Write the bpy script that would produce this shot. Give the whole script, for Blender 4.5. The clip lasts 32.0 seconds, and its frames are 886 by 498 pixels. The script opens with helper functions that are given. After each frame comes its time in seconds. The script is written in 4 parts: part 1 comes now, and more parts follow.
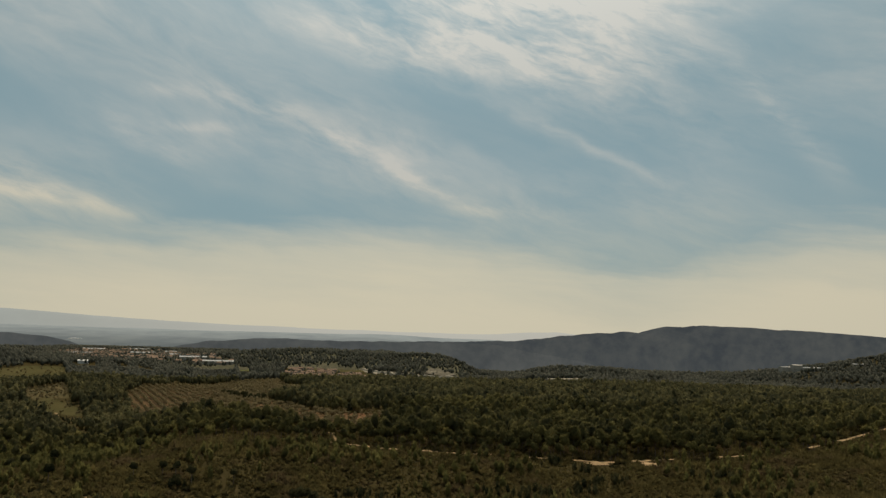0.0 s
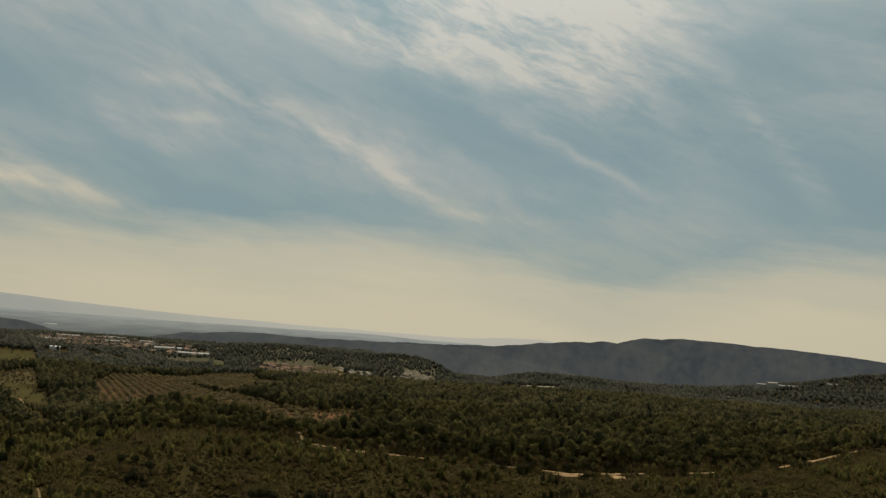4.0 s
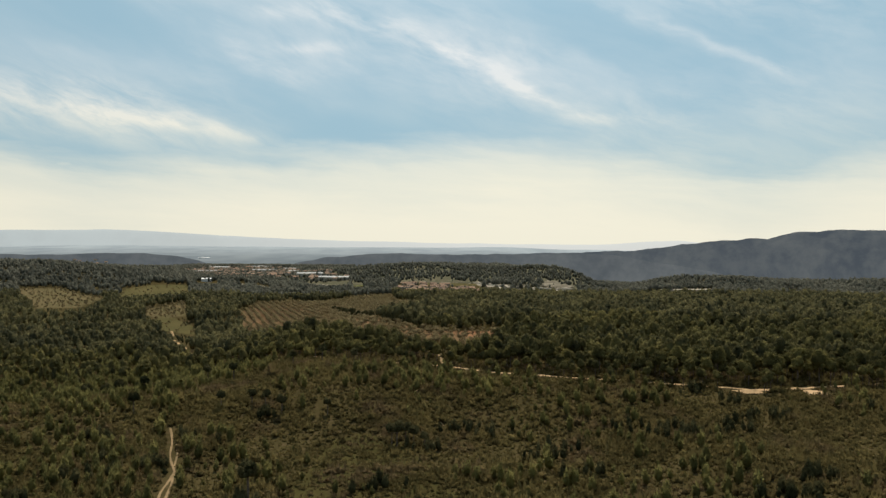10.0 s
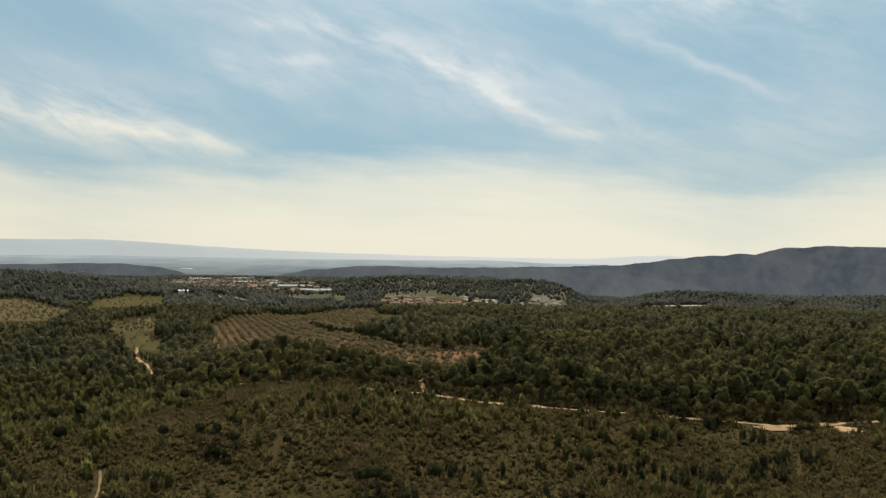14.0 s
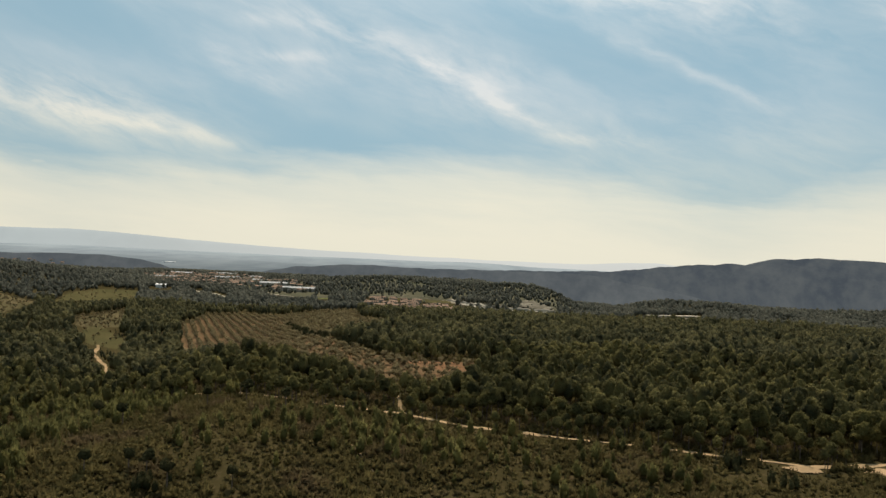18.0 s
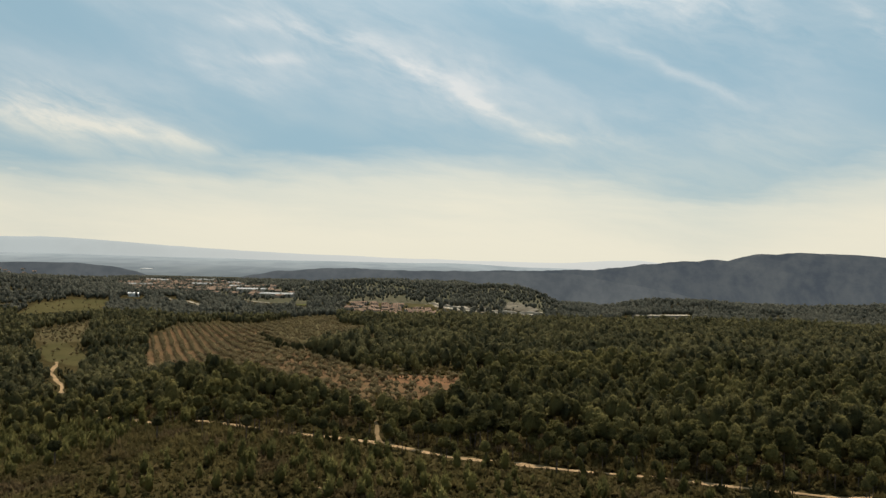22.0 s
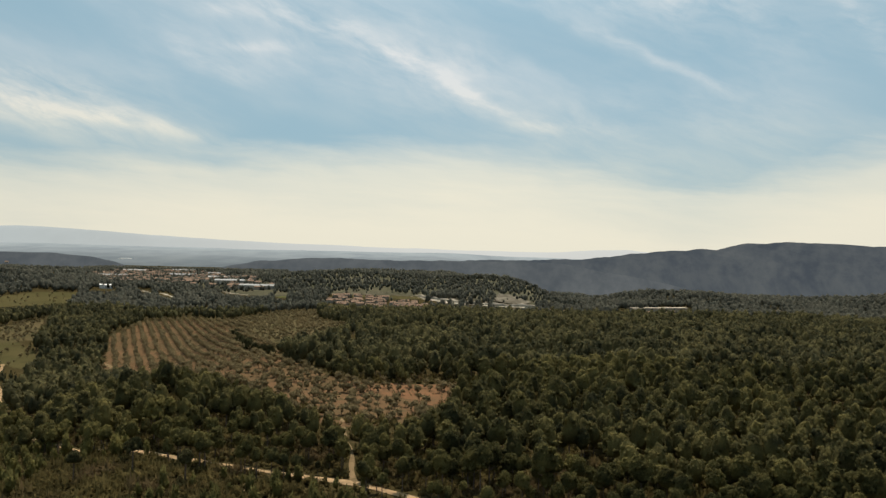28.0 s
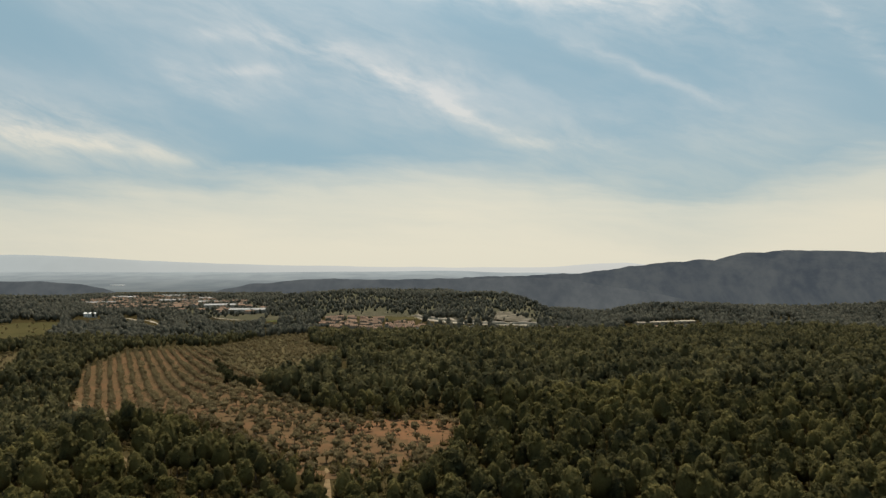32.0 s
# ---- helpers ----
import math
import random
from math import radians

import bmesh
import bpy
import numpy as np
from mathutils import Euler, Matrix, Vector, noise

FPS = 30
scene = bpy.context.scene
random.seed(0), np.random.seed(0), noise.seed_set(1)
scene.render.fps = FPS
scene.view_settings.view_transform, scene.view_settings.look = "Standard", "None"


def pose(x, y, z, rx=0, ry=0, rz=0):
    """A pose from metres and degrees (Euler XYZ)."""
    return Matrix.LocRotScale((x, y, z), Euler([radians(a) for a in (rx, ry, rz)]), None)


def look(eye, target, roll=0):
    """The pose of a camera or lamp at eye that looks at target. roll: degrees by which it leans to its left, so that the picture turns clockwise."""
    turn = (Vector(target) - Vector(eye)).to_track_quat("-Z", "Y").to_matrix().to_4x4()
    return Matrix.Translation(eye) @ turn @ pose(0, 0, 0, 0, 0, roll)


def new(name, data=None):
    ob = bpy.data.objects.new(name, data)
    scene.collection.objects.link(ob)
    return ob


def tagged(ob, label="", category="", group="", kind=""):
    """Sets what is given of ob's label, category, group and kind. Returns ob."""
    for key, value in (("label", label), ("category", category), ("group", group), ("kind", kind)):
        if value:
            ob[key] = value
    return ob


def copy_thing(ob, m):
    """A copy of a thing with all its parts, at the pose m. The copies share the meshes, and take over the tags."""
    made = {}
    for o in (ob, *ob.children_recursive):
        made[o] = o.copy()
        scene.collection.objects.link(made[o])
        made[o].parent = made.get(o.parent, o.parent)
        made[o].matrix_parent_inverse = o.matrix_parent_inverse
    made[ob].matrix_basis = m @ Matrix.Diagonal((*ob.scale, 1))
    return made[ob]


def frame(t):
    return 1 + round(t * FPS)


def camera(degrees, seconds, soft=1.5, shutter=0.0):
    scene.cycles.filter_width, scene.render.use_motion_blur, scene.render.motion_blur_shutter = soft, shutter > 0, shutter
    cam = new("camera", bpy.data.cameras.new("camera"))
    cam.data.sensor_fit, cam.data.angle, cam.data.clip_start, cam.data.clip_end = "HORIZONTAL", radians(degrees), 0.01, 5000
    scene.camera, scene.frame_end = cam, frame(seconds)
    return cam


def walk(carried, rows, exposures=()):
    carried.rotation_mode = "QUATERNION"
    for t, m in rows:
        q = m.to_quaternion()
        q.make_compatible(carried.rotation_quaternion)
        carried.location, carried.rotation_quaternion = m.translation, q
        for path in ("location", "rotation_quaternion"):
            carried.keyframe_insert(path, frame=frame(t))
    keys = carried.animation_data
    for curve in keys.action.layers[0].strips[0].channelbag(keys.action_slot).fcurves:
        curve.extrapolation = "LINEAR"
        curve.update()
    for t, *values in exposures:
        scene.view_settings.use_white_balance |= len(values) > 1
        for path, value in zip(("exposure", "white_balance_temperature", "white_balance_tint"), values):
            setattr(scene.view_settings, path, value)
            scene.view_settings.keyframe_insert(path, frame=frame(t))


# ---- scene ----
# ---- camera: a small drone, about 60 m over the scrub, flying slowly forward ----
cam = camera(60, 32.0, soft=1.4)
# seconds, x, y, z, yaw to the left, pitch up, roll
ROWS = [
    (0, 0, -0, 61.04, -7.96, 6.214, 1.632),
    (0.5, 0.88, 0.78, 61.21, -9.226, 5.289, 1.659),
    (1, 1.57, 1.58, 61.38, -8.911, 5.957, 2.594),
    (1.5, 2.1, 2.33, 61.54, -8.669, 6.49, 2.113),
    (2, 2.54, 2.91, 61.67, -8.611, 6.501, 2.403),
    (2.5, 2.99, 3.39, 61.77, -9.511, 5.687, 2.264),
    (3, 3.47, 3.98, 61.82, -9.316, 6.251, 4.597),
    (3.5, 4, 4.78, 61.83, -9.052, 7.014, 4.945),
    (4, 4.56, 5.81, 61.8, -9.118, 6.431, 4.195),
    (4.2, 4.56, 5.81, 61.8, -9.118, 6.6, 4.195),
    (4.35, 4.56, 7.11, 61.8, -8.7, 2.4, 2),
    (4.5, 4.56, 7.81, 61.6, -8.7, -2.4, -0.9),
    (5.5, 6.16, 14.54, 60.855, -6.6, -3.2, 2),
    (6.5, 7.76, 23.27, 59.91, -4.986, -3.889, 5.444),
    (7, 7.47, 27.7, 59.85, -2.546, -3.21, 4.979),
    (7.5, 7.27, 32.05, 59.82, -1.344, -2.592, 3.02),
    (8, 7.24, 36.3, 59.83, -1.502, -2.066, 2.204),
    (8.5, 7.32, 40.5, 59.85, -0.611, -1.152, 1.062),
    (9, 7.44, 44.86, 59.89, -0.001, -0.014, -0.008),
    (9.5, 7.46, 49.53, 59.93, 0.192, 0.67, 0.272),
    (10, 7.35, 54.51, 59.97, 0.421, -0.411, 0.242),
    (10.5, 7.5, 59.48, 59.98, 0.756, 0.141, 0.438),
    (11, 7.86, 64.43, 59.96, 1.262, 1.08, 0.762),
    (11.5, 7.97, 69.59, 59.93, 1.143, 0.423, 1.422),
    (12, 8, 75.09, 59.89, 0.023, 0.755, 1.022),
    (12.5, 8.26, 80.56, 59.86, 0.06, 0.758, 0.837),
    (13, 8.56, 85.98, 59.85, -0.067, 0.437, 1.229),
    (13.5, 8.8, 91.28, 59.82, -0.57, 0.45, 0.938),
    (14, 9.12, 96.56, 59.79, -0.545, 0.561, 0.743),
    (14.5, 9.39, 101.78, 59.76, -0.207, 0.154, 1.4),
    (16.5, 10.82, 124.69, 59.64, -1.581, 1.234, 1.625),
    (17, 11.03, 129.79, 59.73, -2.059, 0.673, 0.98),
    (17.5, 11.31, 134.5, 59.83, -1.624, 0.607, 1.226),
    (18, 11.58, 138.97, 59.98, -1.341, 0.661, 2.481),
    (18.5, 11.87, 143.34, 60.17, -1.895, 0.592, 2.212),
    (19, 12.26, 147.7, 60.43, -1.604, 1.322, 2.732),
    (19.5, 12.54, 152.31, 60.73, -0.677, 1.224, 3.702),
    (20, 12.86, 156.82, 61.07, -0.938, 0.162, 3.543),
    (20.5, 13.19, 161.11, 61.42, -1.953, 0.516, 2.872),
    (21, 13.32, 165.26, 61.75, -2.617, 0.207, 2.205),
    (21.5, 13.4, 169.49, 62.04, -2.991, 0.715, 1.575),
    (22, 13.52, 173.87, 62.26, -2.643, 0.766, 1.415),
    (22.5, 13.57, 178.27, 62.42, -3.038, 1.152, 1.47),
    (23, 13.7, 182.72, 62.52, -2.98, 1.085, 1.752),
    (23.5, 13.9, 187.21, 62.59, -3.745, 0.537, 0.943),
    (24, 14.14, 191.76, 62.64, -3.38, 0.85, 1.455),
    (24.5, 14.11, 196.3, 62.68, -3.162, 0.05, 1.331),
    (26.5, 14.17, 214.12, 63.23, -2.67, 0.619, 2.155),
    (27, 14.27, 218.51, 63.37, -2.486, 0.691, 2.788),
    (27.5, 14.56, 222.99, 63.51, -3.515, 0.657, 2.54),
    (28, 14.87, 227.73, 63.64, -3.69, -0.017, 1.39),
    (28.5, 15.26, 232.64, 63.75, -2.695, 0.16, 2.385),
    (29, 15.73, 237.38, 63.8, -3.849, 0.036, 1.46),
    (29.5, 16.14, 242.08, 63.8, -4.396, -0.096, 0.917),
    (30, 16.42, 247.08, 63.74, -4.745, 0.839, 0.904),
    (30.5, 16.56, 252.47, 63.64, -4.712, 0.397, 0.766),
    (31, 16.57, 258.18, 63.5, -3.227, 1.55, 2.326),
    (31.5, 16.84, 263.86, 63.36, -2.811, 1.464, 1.352),
    (32, 17.36, 269.54, 63.22, -3.979, 1.306, -0.2),
]


def aim(x, y, z, yaw, pitch, roll):
    return pose(x, y, z, 0, 0, yaw) @ pose(0, 0, 0, 90 + pitch) @ pose(0, 0, 0, 0, 0, roll)


EXPOSURES = [(0.0, -0.58, 6900, 13), (2.0, -0.68, 7000, 13), (3.9, -0.68, 7100, 13), (4.5, -0.78, 7100, 13), (6.5, 0.42, 6550, 15), (7.5, 0.38, 6400, 14), (8.2, 0.32, 6350, 14), (9.0, 0.12, 6350, 14),
             (14.0, 0.02, 6350, 14), (18.0, -0.03, 6400, 14), (20.0, -0.07, 6420, 14), (24.0, -0.01, 6400, 14.5), (28.0, -0.03, 6400, 14.5), (32.0, -0.17, 6450, 14.5)]
walk(cam, [(r[0], aim(*r[1:])) for r in ROWS], EXPOSURES)

# ---- sky, cirrus and sun ----
SUN_AZ, SUN_EL = 8.0, 63.0
world = bpy.data.worlds.new("sky")
scene.world = world
world.use_nodes = True
wt = world.node_tree
wt.nodes.clear()


class Nodes:
    """Short names for building node trees."""

    def __init__(self, tree):
        self.tree = tree

    def add(self, kind, **kw):
        n = self.tree.nodes.new(kind)
        for k, v in kw.items():
            if k == "op":
                n.operation = v
        return n

    def put(self, socket, value):
        if isinstance(value, bpy.types.NodeSocket):
            self.tree.links.new(value, socket)
        else:
            socket.default_value = value

    def math(self, op, a, b=0.0, c=0.0, clamp=False):
        n = self.tree.nodes.new("ShaderNodeMath")
        n.operation = op
        n.use_clamp = clamp
        for i, v in enumerate((a, b, c)):
            self.put(n.inputs[i], v)
        return n.outputs[0]

    def ramp(self, v, a, b, lo=0.0, hi=1.0):
        n = self.tree.nodes.new("ShaderNodeMapRange")
        n.interpolation_type = "SMOOTHSTEP"
        for name, val in (("Value", v), ("From Min", a), ("From Max", b), ("To Min", lo), ("To Max", hi)):
            self.put(n.inputs[name], val)
        return n.outputs[0]

    def noise(self, vec, scale, detail=4.0, rough=0.55, distort=0.0):
        n = self.tree.nodes.new("ShaderNodeTexNoise")
        if vec is not None:
            self.put(n.inputs["Vector"], vec)
        for name, val in (("Scale", scale), ("Detail", detail), ("Roughness", rough), ("Distortion", distort)):
            self.put(n.inputs[name], val)
        return n.outputs["Fac"]

    def xyz(self, x, y, z=0.0):
        n = self.tree.nodes.new("ShaderNodeCombineXYZ")
        for i, v in enumerate((x, y, z)):
            self.put(n.inputs[i], v)
        return n.outputs[0]

    def mix(self, fac, a, b):
        n = self.tree.nodes.new("ShaderNodeMix")
        n.data_type = "RGBA"
        self.put(n.inputs["Factor"], fac)
        self.put(n.inputs["A"], a)
        self.put(n.inputs["B"], b)
        return n.outputs["Result"]


def rgb(r, g, b):
    return (r, g, b, 1.0)


w = Nodes(wt)
sky = wt.nodes.new("ShaderNodeTexSky")
sky.sky_type, sky.sun_disc = "NISHITA", False
sky.sun_elevation, sky.sun_rotation = radians(SUN_EL), radians(SUN_AZ)
sky.altitude, sky.air_density, sky.dust_density, sky.ozone_density = 400, 1.0, 1.2, 1.5
coords = wt.nodes.new("ShaderNodeTexCoord")
parts_ = wt.nodes.new("ShaderNodeSeparateXYZ")
wt.links.new(coords.outputs["Generated"], parts_.inputs[0])
dx, dy, dz = parts_.outputs
AZ = w.math("MULTIPLY", w.math("ARCTAN2", dx, dy), 57.2958)          # degrees to the right of the flight line
EL = w.math("MULTIPLY", w.math("ARCSINE", dz), 57.2958)
# feathering: the coordinates wander a little before the cloud forms are laid out
wander = w.math("SUBTRACT", w.noise(w.xyz(AZ, EL, 1.7), 0.07, 2.0, 0.5), 0.5)
wander2 = w.math("SUBTRACT", w.noise(w.xyz(AZ, EL, 9.3), 0.45, 3.0, 0.5), 0.5)
AZW = w.math("ADD", AZ, w.math("MULTIPLY", wander2, 1.0))
ELW = w.math("ADD", EL, w.math("ADD", w.math("MULTIPLY", wander, 1.3), w.math("MULTIPLY", wander2, 0.4)))
# fibres run down to the right, as fall streaks of cirrus do
TILT = radians(-19)
along = w.math("ADD", w.math("MULTIPLY", AZW, math.cos(TILT)), w.math("MULTIPLY", ELW, math.sin(TILT)))
across = w.math("ADD", w.math("MULTIPLY", AZW, -math.sin(TILT)), w.math("MULTIPLY", ELW, math.cos(TILT)))
fibre = w.noise(w.xyz(w.math("MULTIPLY", along, 0.11), w.math("MULTIPLY", across, 0.36), 0.4), 1.0, 7.0, 0.62, 0.35)
broad = w.noise(w.xyz(w.math("MULTIPLY", along, 0.03), w.math("MULTIPLY", across, 0.11), 5.2), 1.0, 4.0, 0.5, 0.3)


def streak(az0, el0, az1, el1, wide, strength):
    """A band of cirrus between two directions in the sky, in degrees."""
    mx, my, length = (az0 + az1) / 2, (el0 + el1) / 2, math.hypot(az1 - az0, el1 - el0) / 2
    c, s = (az1 - az0) / (2 * length), (el1 - el0) / (2 * length)
    px, py = w.math("SUBTRACT", AZW, mx), w.math("SUBTRACT", ELW, my)
    u = w.math("ADD", w.math("MULTIPLY", px, c), w.math("MULTIPLY", py, s))
    v = w.math("SUBTRACT", w.math("MULTIPLY", py, c), w.math("MULTIPLY", px, s))
    q = w.math("ADD", w.math("POWER", w.math("DIVIDE", w.math("ABSOLUTE", u), length), 4.0), w.math("POWER", w.math("DIVIDE", w.math("ABSOLUTE", v), wide * 1.3), 2.0))
    return w.math("MULTIPLY", w.math("EXPONENT", w.math("MULTIPLY", q, -1.0)), strength * 0.86)


bands = None
for band in [(-14.5, 16.1, -9, 16.6, 0.42, 0.42), (-9.5, 16.7, -3.5, 15.3, 0.6, 0.5), (-5, 15.7, 1.5, 13.6, 0.6, 0.42), (-0.5, 14.3, 5, 11.9, 0.5, 0.4), (4.2, 12.0, 7.2, 10.4, 0.42, 0.6),
             (6.5, 10.9, 11, 9.2, 0.4, 0.4), (-9, 15.6, 7, 12.2, 2.0, 0.38), (-16, 14.8, -8, 12.6, 1.3, 0.22), (-17, 15.3, -14.8, 13.0, 0.5, 0.3), (-15.4, 13.5, -10, 11.2, 0.5, 0.35), (-13.1, 13.9, -7.4, 14.3, 0.28, 0.5),
             (-40, 10.6, -20, 8.7, 0.85, 0.62), (-38, 9.4, -17, 8.2, 1.5, 0.4), (-24, 8.9, -13, 7.6, 0.5, 0.5), (-26.5, 11.0, -20, 10.2, 0.3, 0.5), (-12.3, 7.3, -7.5, 7.5, 0.24, 0.45), (10.5, 17.3, 17, 14.7, 0.4, 0.3),
             (16.5, 14.9, 24.5, 10.9, 0.26, 0.36), (13, 18.6, 31, 14.0, 1.8, 0.32), (24, 24, 36, 13, 1.8, 0.2), (29, 19, 36, 10.5, 0.6, 0.35), (37, 20, 44, 8, 2.0, 0.2), (8.5, 9.15, 17.5, 9.0, 0.35, 0.35),
             (-6, 23, 5, 20.6, 1.2, 0.6), (2, 21.5, 24, 19.2, 1.6, 0.85), (0, 27, 26, 23, 3.5, 1.4), (-27.2, 5.3, -26, 5.3, 0.16, 0.6), (-29.5, 4.6, -27.5, 4.4, 0.3, 0.4),
             (-4, 6.9, 4, 5.6, 0.3, 0.5), (14, 12.5, 30, 9.0, 1.8, 0.2)]:
    one = streak(*band)
    bands = one if bands is None else w.math("ADD", bands, one)
thread = w.noise(w.xyz(w.math("MULTIPLY", along, 0.3), w.math("MULTIPLY", across, 1.15), 3.1), 1.0, 6.0, 0.62, 0.4)
texture = w.math("ADD", w.math("MULTIPLY", w.ramp(fibre, 0.33, 0.70), 0.62), w.math("MULTIPLY", w.ramp(thread, 0.32, 0.68), 0.42))
cirrus = w.math("MULTIPLY", bands, w.math("ADD", 0.05, w.math("MULTIPLY", texture, 1.02)))
veil = w.math("MULTIPLY", w.math("MULTIPLY", w.ramp(broad, 0.33, 0.74), w.ramp(fibre, 0.12, 0.85)), 0.62)
high = w.math("MULTIPLY", w.ramp(EL, 18, 44), 0.20)
# the milky layer low over the plain


def swell(centre, half, high_):
    """A rise or a bay of the layer's upper edge, in degrees."""
    q = w.math("DIVIDE", w.math("SUBTRACT", AZ, centre), half)
    return w.math("MULTIPLY", w.math("EXPONENT", w.math("MULTIPLY", w.math("MULTIPLY", q, q), -1.0)), high_)


# the layer itself lies in long level sheets, a little lower to the right
layer = w.noise(w.xyz(w.math("MULTIPLY", AZW, 0.055), w.math("ADD", w.math("MULTIPLY", ELW, 0.42), w.math("MULTIPLY", AZW, 0.03)), 7.7), 1.0, 6.0, 0.6, 0.25)
brink = w.math("ADD", w.math("ADD", swell(-25, 5, -1.3), swell(6, 9, 0.8)), w.math("ADD", swell(22, 4.0, -1.3), w.ramp(AZ, 26, 36, 0.0, 1.4)))
edge = w.math("ADD", w.math("SUBTRACT", ELW, brink), w.math("ADD", w.math("MULTIPLY", w.math("SUBTRACT", layer, 0.5), 5.5), w.math("MULTIPLY", w.math("SUBTRACT", fibre, 0.5), 1.8)))
low = w.math("ADD", w.ramp(edge, 8.3, 4.2, 0.0, 0.66), w.ramp(edge, 6.0, 0.8, 0.0, 0.34))
fade = w.math("ADD", w.math("ADD", cirrus, veil), high)
cloud = w.math("MINIMUM", w.math("MAXIMUM", w.math("MINIMUM", fade, 0.92), w.math("MULTIPLY", low, 0.97)), 1.0)
CLOUD_HIGH, CLOUD_LOW = rgb(7.6, 7.9, 7.5), rgb(9.1, 8.75, 6.8)
cloud_colour = w.mix(w.ramp(EL, 13, 5), CLOUD_HIGH, CLOUD_LOW)
clear = w.mix(0.8, sky.outputs[0], rgb(3.1, 4.95, 5.4))
back = wt.nodes.new("ShaderNodeBackground")
back.inputs["Strength"].default_value = 0.1
toward = w.math("ADD", w.math("ADD", w.math("MULTIPLY", dx, math.sin(radians(SUN_AZ)) * math.cos(radians(SUN_EL))), w.math("MULTIPLY", dy, math.cos(radians(SUN_AZ)) * math.cos(radians(SUN_EL)))),
                w.math("MULTIPLY", dz, math.sin(radians(SUN_EL))))
gleam = w.math("ADD", w.ramp(toward, 0.2, 0.80, 0.86, 1.06), w.ramp(toward, 0.66, 0.92, 0.0, 0.5))
scaled = wt.nodes.new("ShaderNodeVectorMath")
scaled.operation = "SCALE"
wt.links.new(w.mix(cloud, clear, cloud_colour), scaled.inputs[0])
wt.links.new(gleam, scaled.inputs["Scale"])
wt.links.new(scaled.outputs[0], back.inputs["Color"])
out = wt.nodes.new("ShaderNodeOutputWorld")
wt.links.new(back.outputs[0], out.inputs[0])

sun = new("sun", bpy.data.lights.new("sun", "SUN"))
sun.data.energy, sun.data.angle, sun.data.color = 5.0, radians(0.6), (1.0, 0.90, 0.74)
sun_way = Vector((math.sin(radians(SUN_AZ)) * math.cos(radians(SUN_EL)), math.cos(radians(SUN_AZ)) * math.cos(radians(SUN_EL)), math.sin(radians(SUN_EL))))
sun.matrix_world = look(sun_way * 900, (0, 0, 0))

# ---- materials ----
def surface(name, rough=0.9, gloss=0.15):
    m = bpy.data.materials.new(name)
    m.use_nodes = True
    n = Nodes(m.node_tree)
    b = m.node_tree.nodes["Principled BSDF"]
    b.inputs["Roughness"].default_value = rough
    b.inputs["Specular IOR Level"].default_value = gloss
    pos = m.node_tree.nodes.new("ShaderNodeNewGeometry").outputs["Position"]
    return m, n, b, pos


def bump(n, b, height, strength, distance):
    k = n.tree.nodes.new("ShaderNodeBump")
    k.inputs["Strength"].default_value, k.inputs["Distance"].default_value = strength, distance
    n.put(k.inputs["Height"], height)
    n.put(b.inputs["Normal"], k.outputs[0])


def earthy(name, a, b_, c, scale, fine, relief=0.3):
    """Two scales of patches between three colours."""
    m, n, b, pos = surface(name, 1.0, 0.0)
    big, small = n.noise(pos, scale, 5.0, 0.6), n.noise(pos, fine, 4.0, 0.65)
    col = n.mix(n.ramp(big, 0.38, 0.62), rgb(*a), rgb(*b_))
    col = n.mix(n.math("MULTIPLY", n.ramp(small, 0.48, 0.72), 0.8), col, rgb(*c))
    n.put(b.inputs["Base Color"], col)
    bump(n, b, small, 0.6, relief)
    return m


def foliage(name, a, b_, glow=0.25, patch=0.02, dry=None):
    """Leaves: colour varies from clump to clump and over stretches of the land; some stretches are dry."""
    m, n, b, pos = surface(name, 1.0, 0.0)
    island = n.tree.nodes.new("ShaderNodeNewGeometry").outputs["Random Per Island"]
    thing = n.tree.nodes.new("ShaderNodeObjectInfo").outputs["Random"]
    far_ = n.ramp(n.noise(pos, patch, 3.0, 0.5), 0.35, 0.65)
    fine = n.noise(pos, 1.7, 3.0, 0.7)
    k = n.math("ADD", n.math("ADD", n.math("MULTIPLY", island, 0.22), n.math("MULTIPLY", thing, 0.15)), n.math("MULTIPLY", far_, 0.34))
    k = n.math("ADD", k, n.math("MULTIPLY", n.math("SUBTRACT", n.noise(pos, 0.15, 1.0, 0.5), 0.5), 1.5))
    k = n.math("ADD", k, n.math("MULTIPLY", n.math("SUBTRACT", fine, 0.5), 0.7), clamp=True)
    col = n.mix(k, rgb(*a), rgb(*b_))
    if dry is not None:
        col = n.mix(n.math("MULTIPLY", n.ramp(n.noise(pos, 0.045, 4.0, 0.6), 0.5, 0.68), 0.75), col, rgb(*dry))
    n.put(b.inputs["Base Color"], col)
    bump(n, b, n.noise(pos, 2.6, 3.0, 0.7), 0.9, 0.5)
    tr = n.tree.nodes.new("ShaderNodeBsdfTranslucent")
    n.put(tr.inputs["Color"], col)
    mx = n.tree.nodes.new("ShaderNodeMixShader")
    mx.inputs[0].default_value = glow
    n.tree.links.new(b.outputs[0], mx.inputs[1])
    n.tree.links.new(tr.outputs[0], mx.inputs[2])
    n.tree.links.new(mx.outputs[0], n.tree.nodes["Material Output"].inputs[0])
    return m


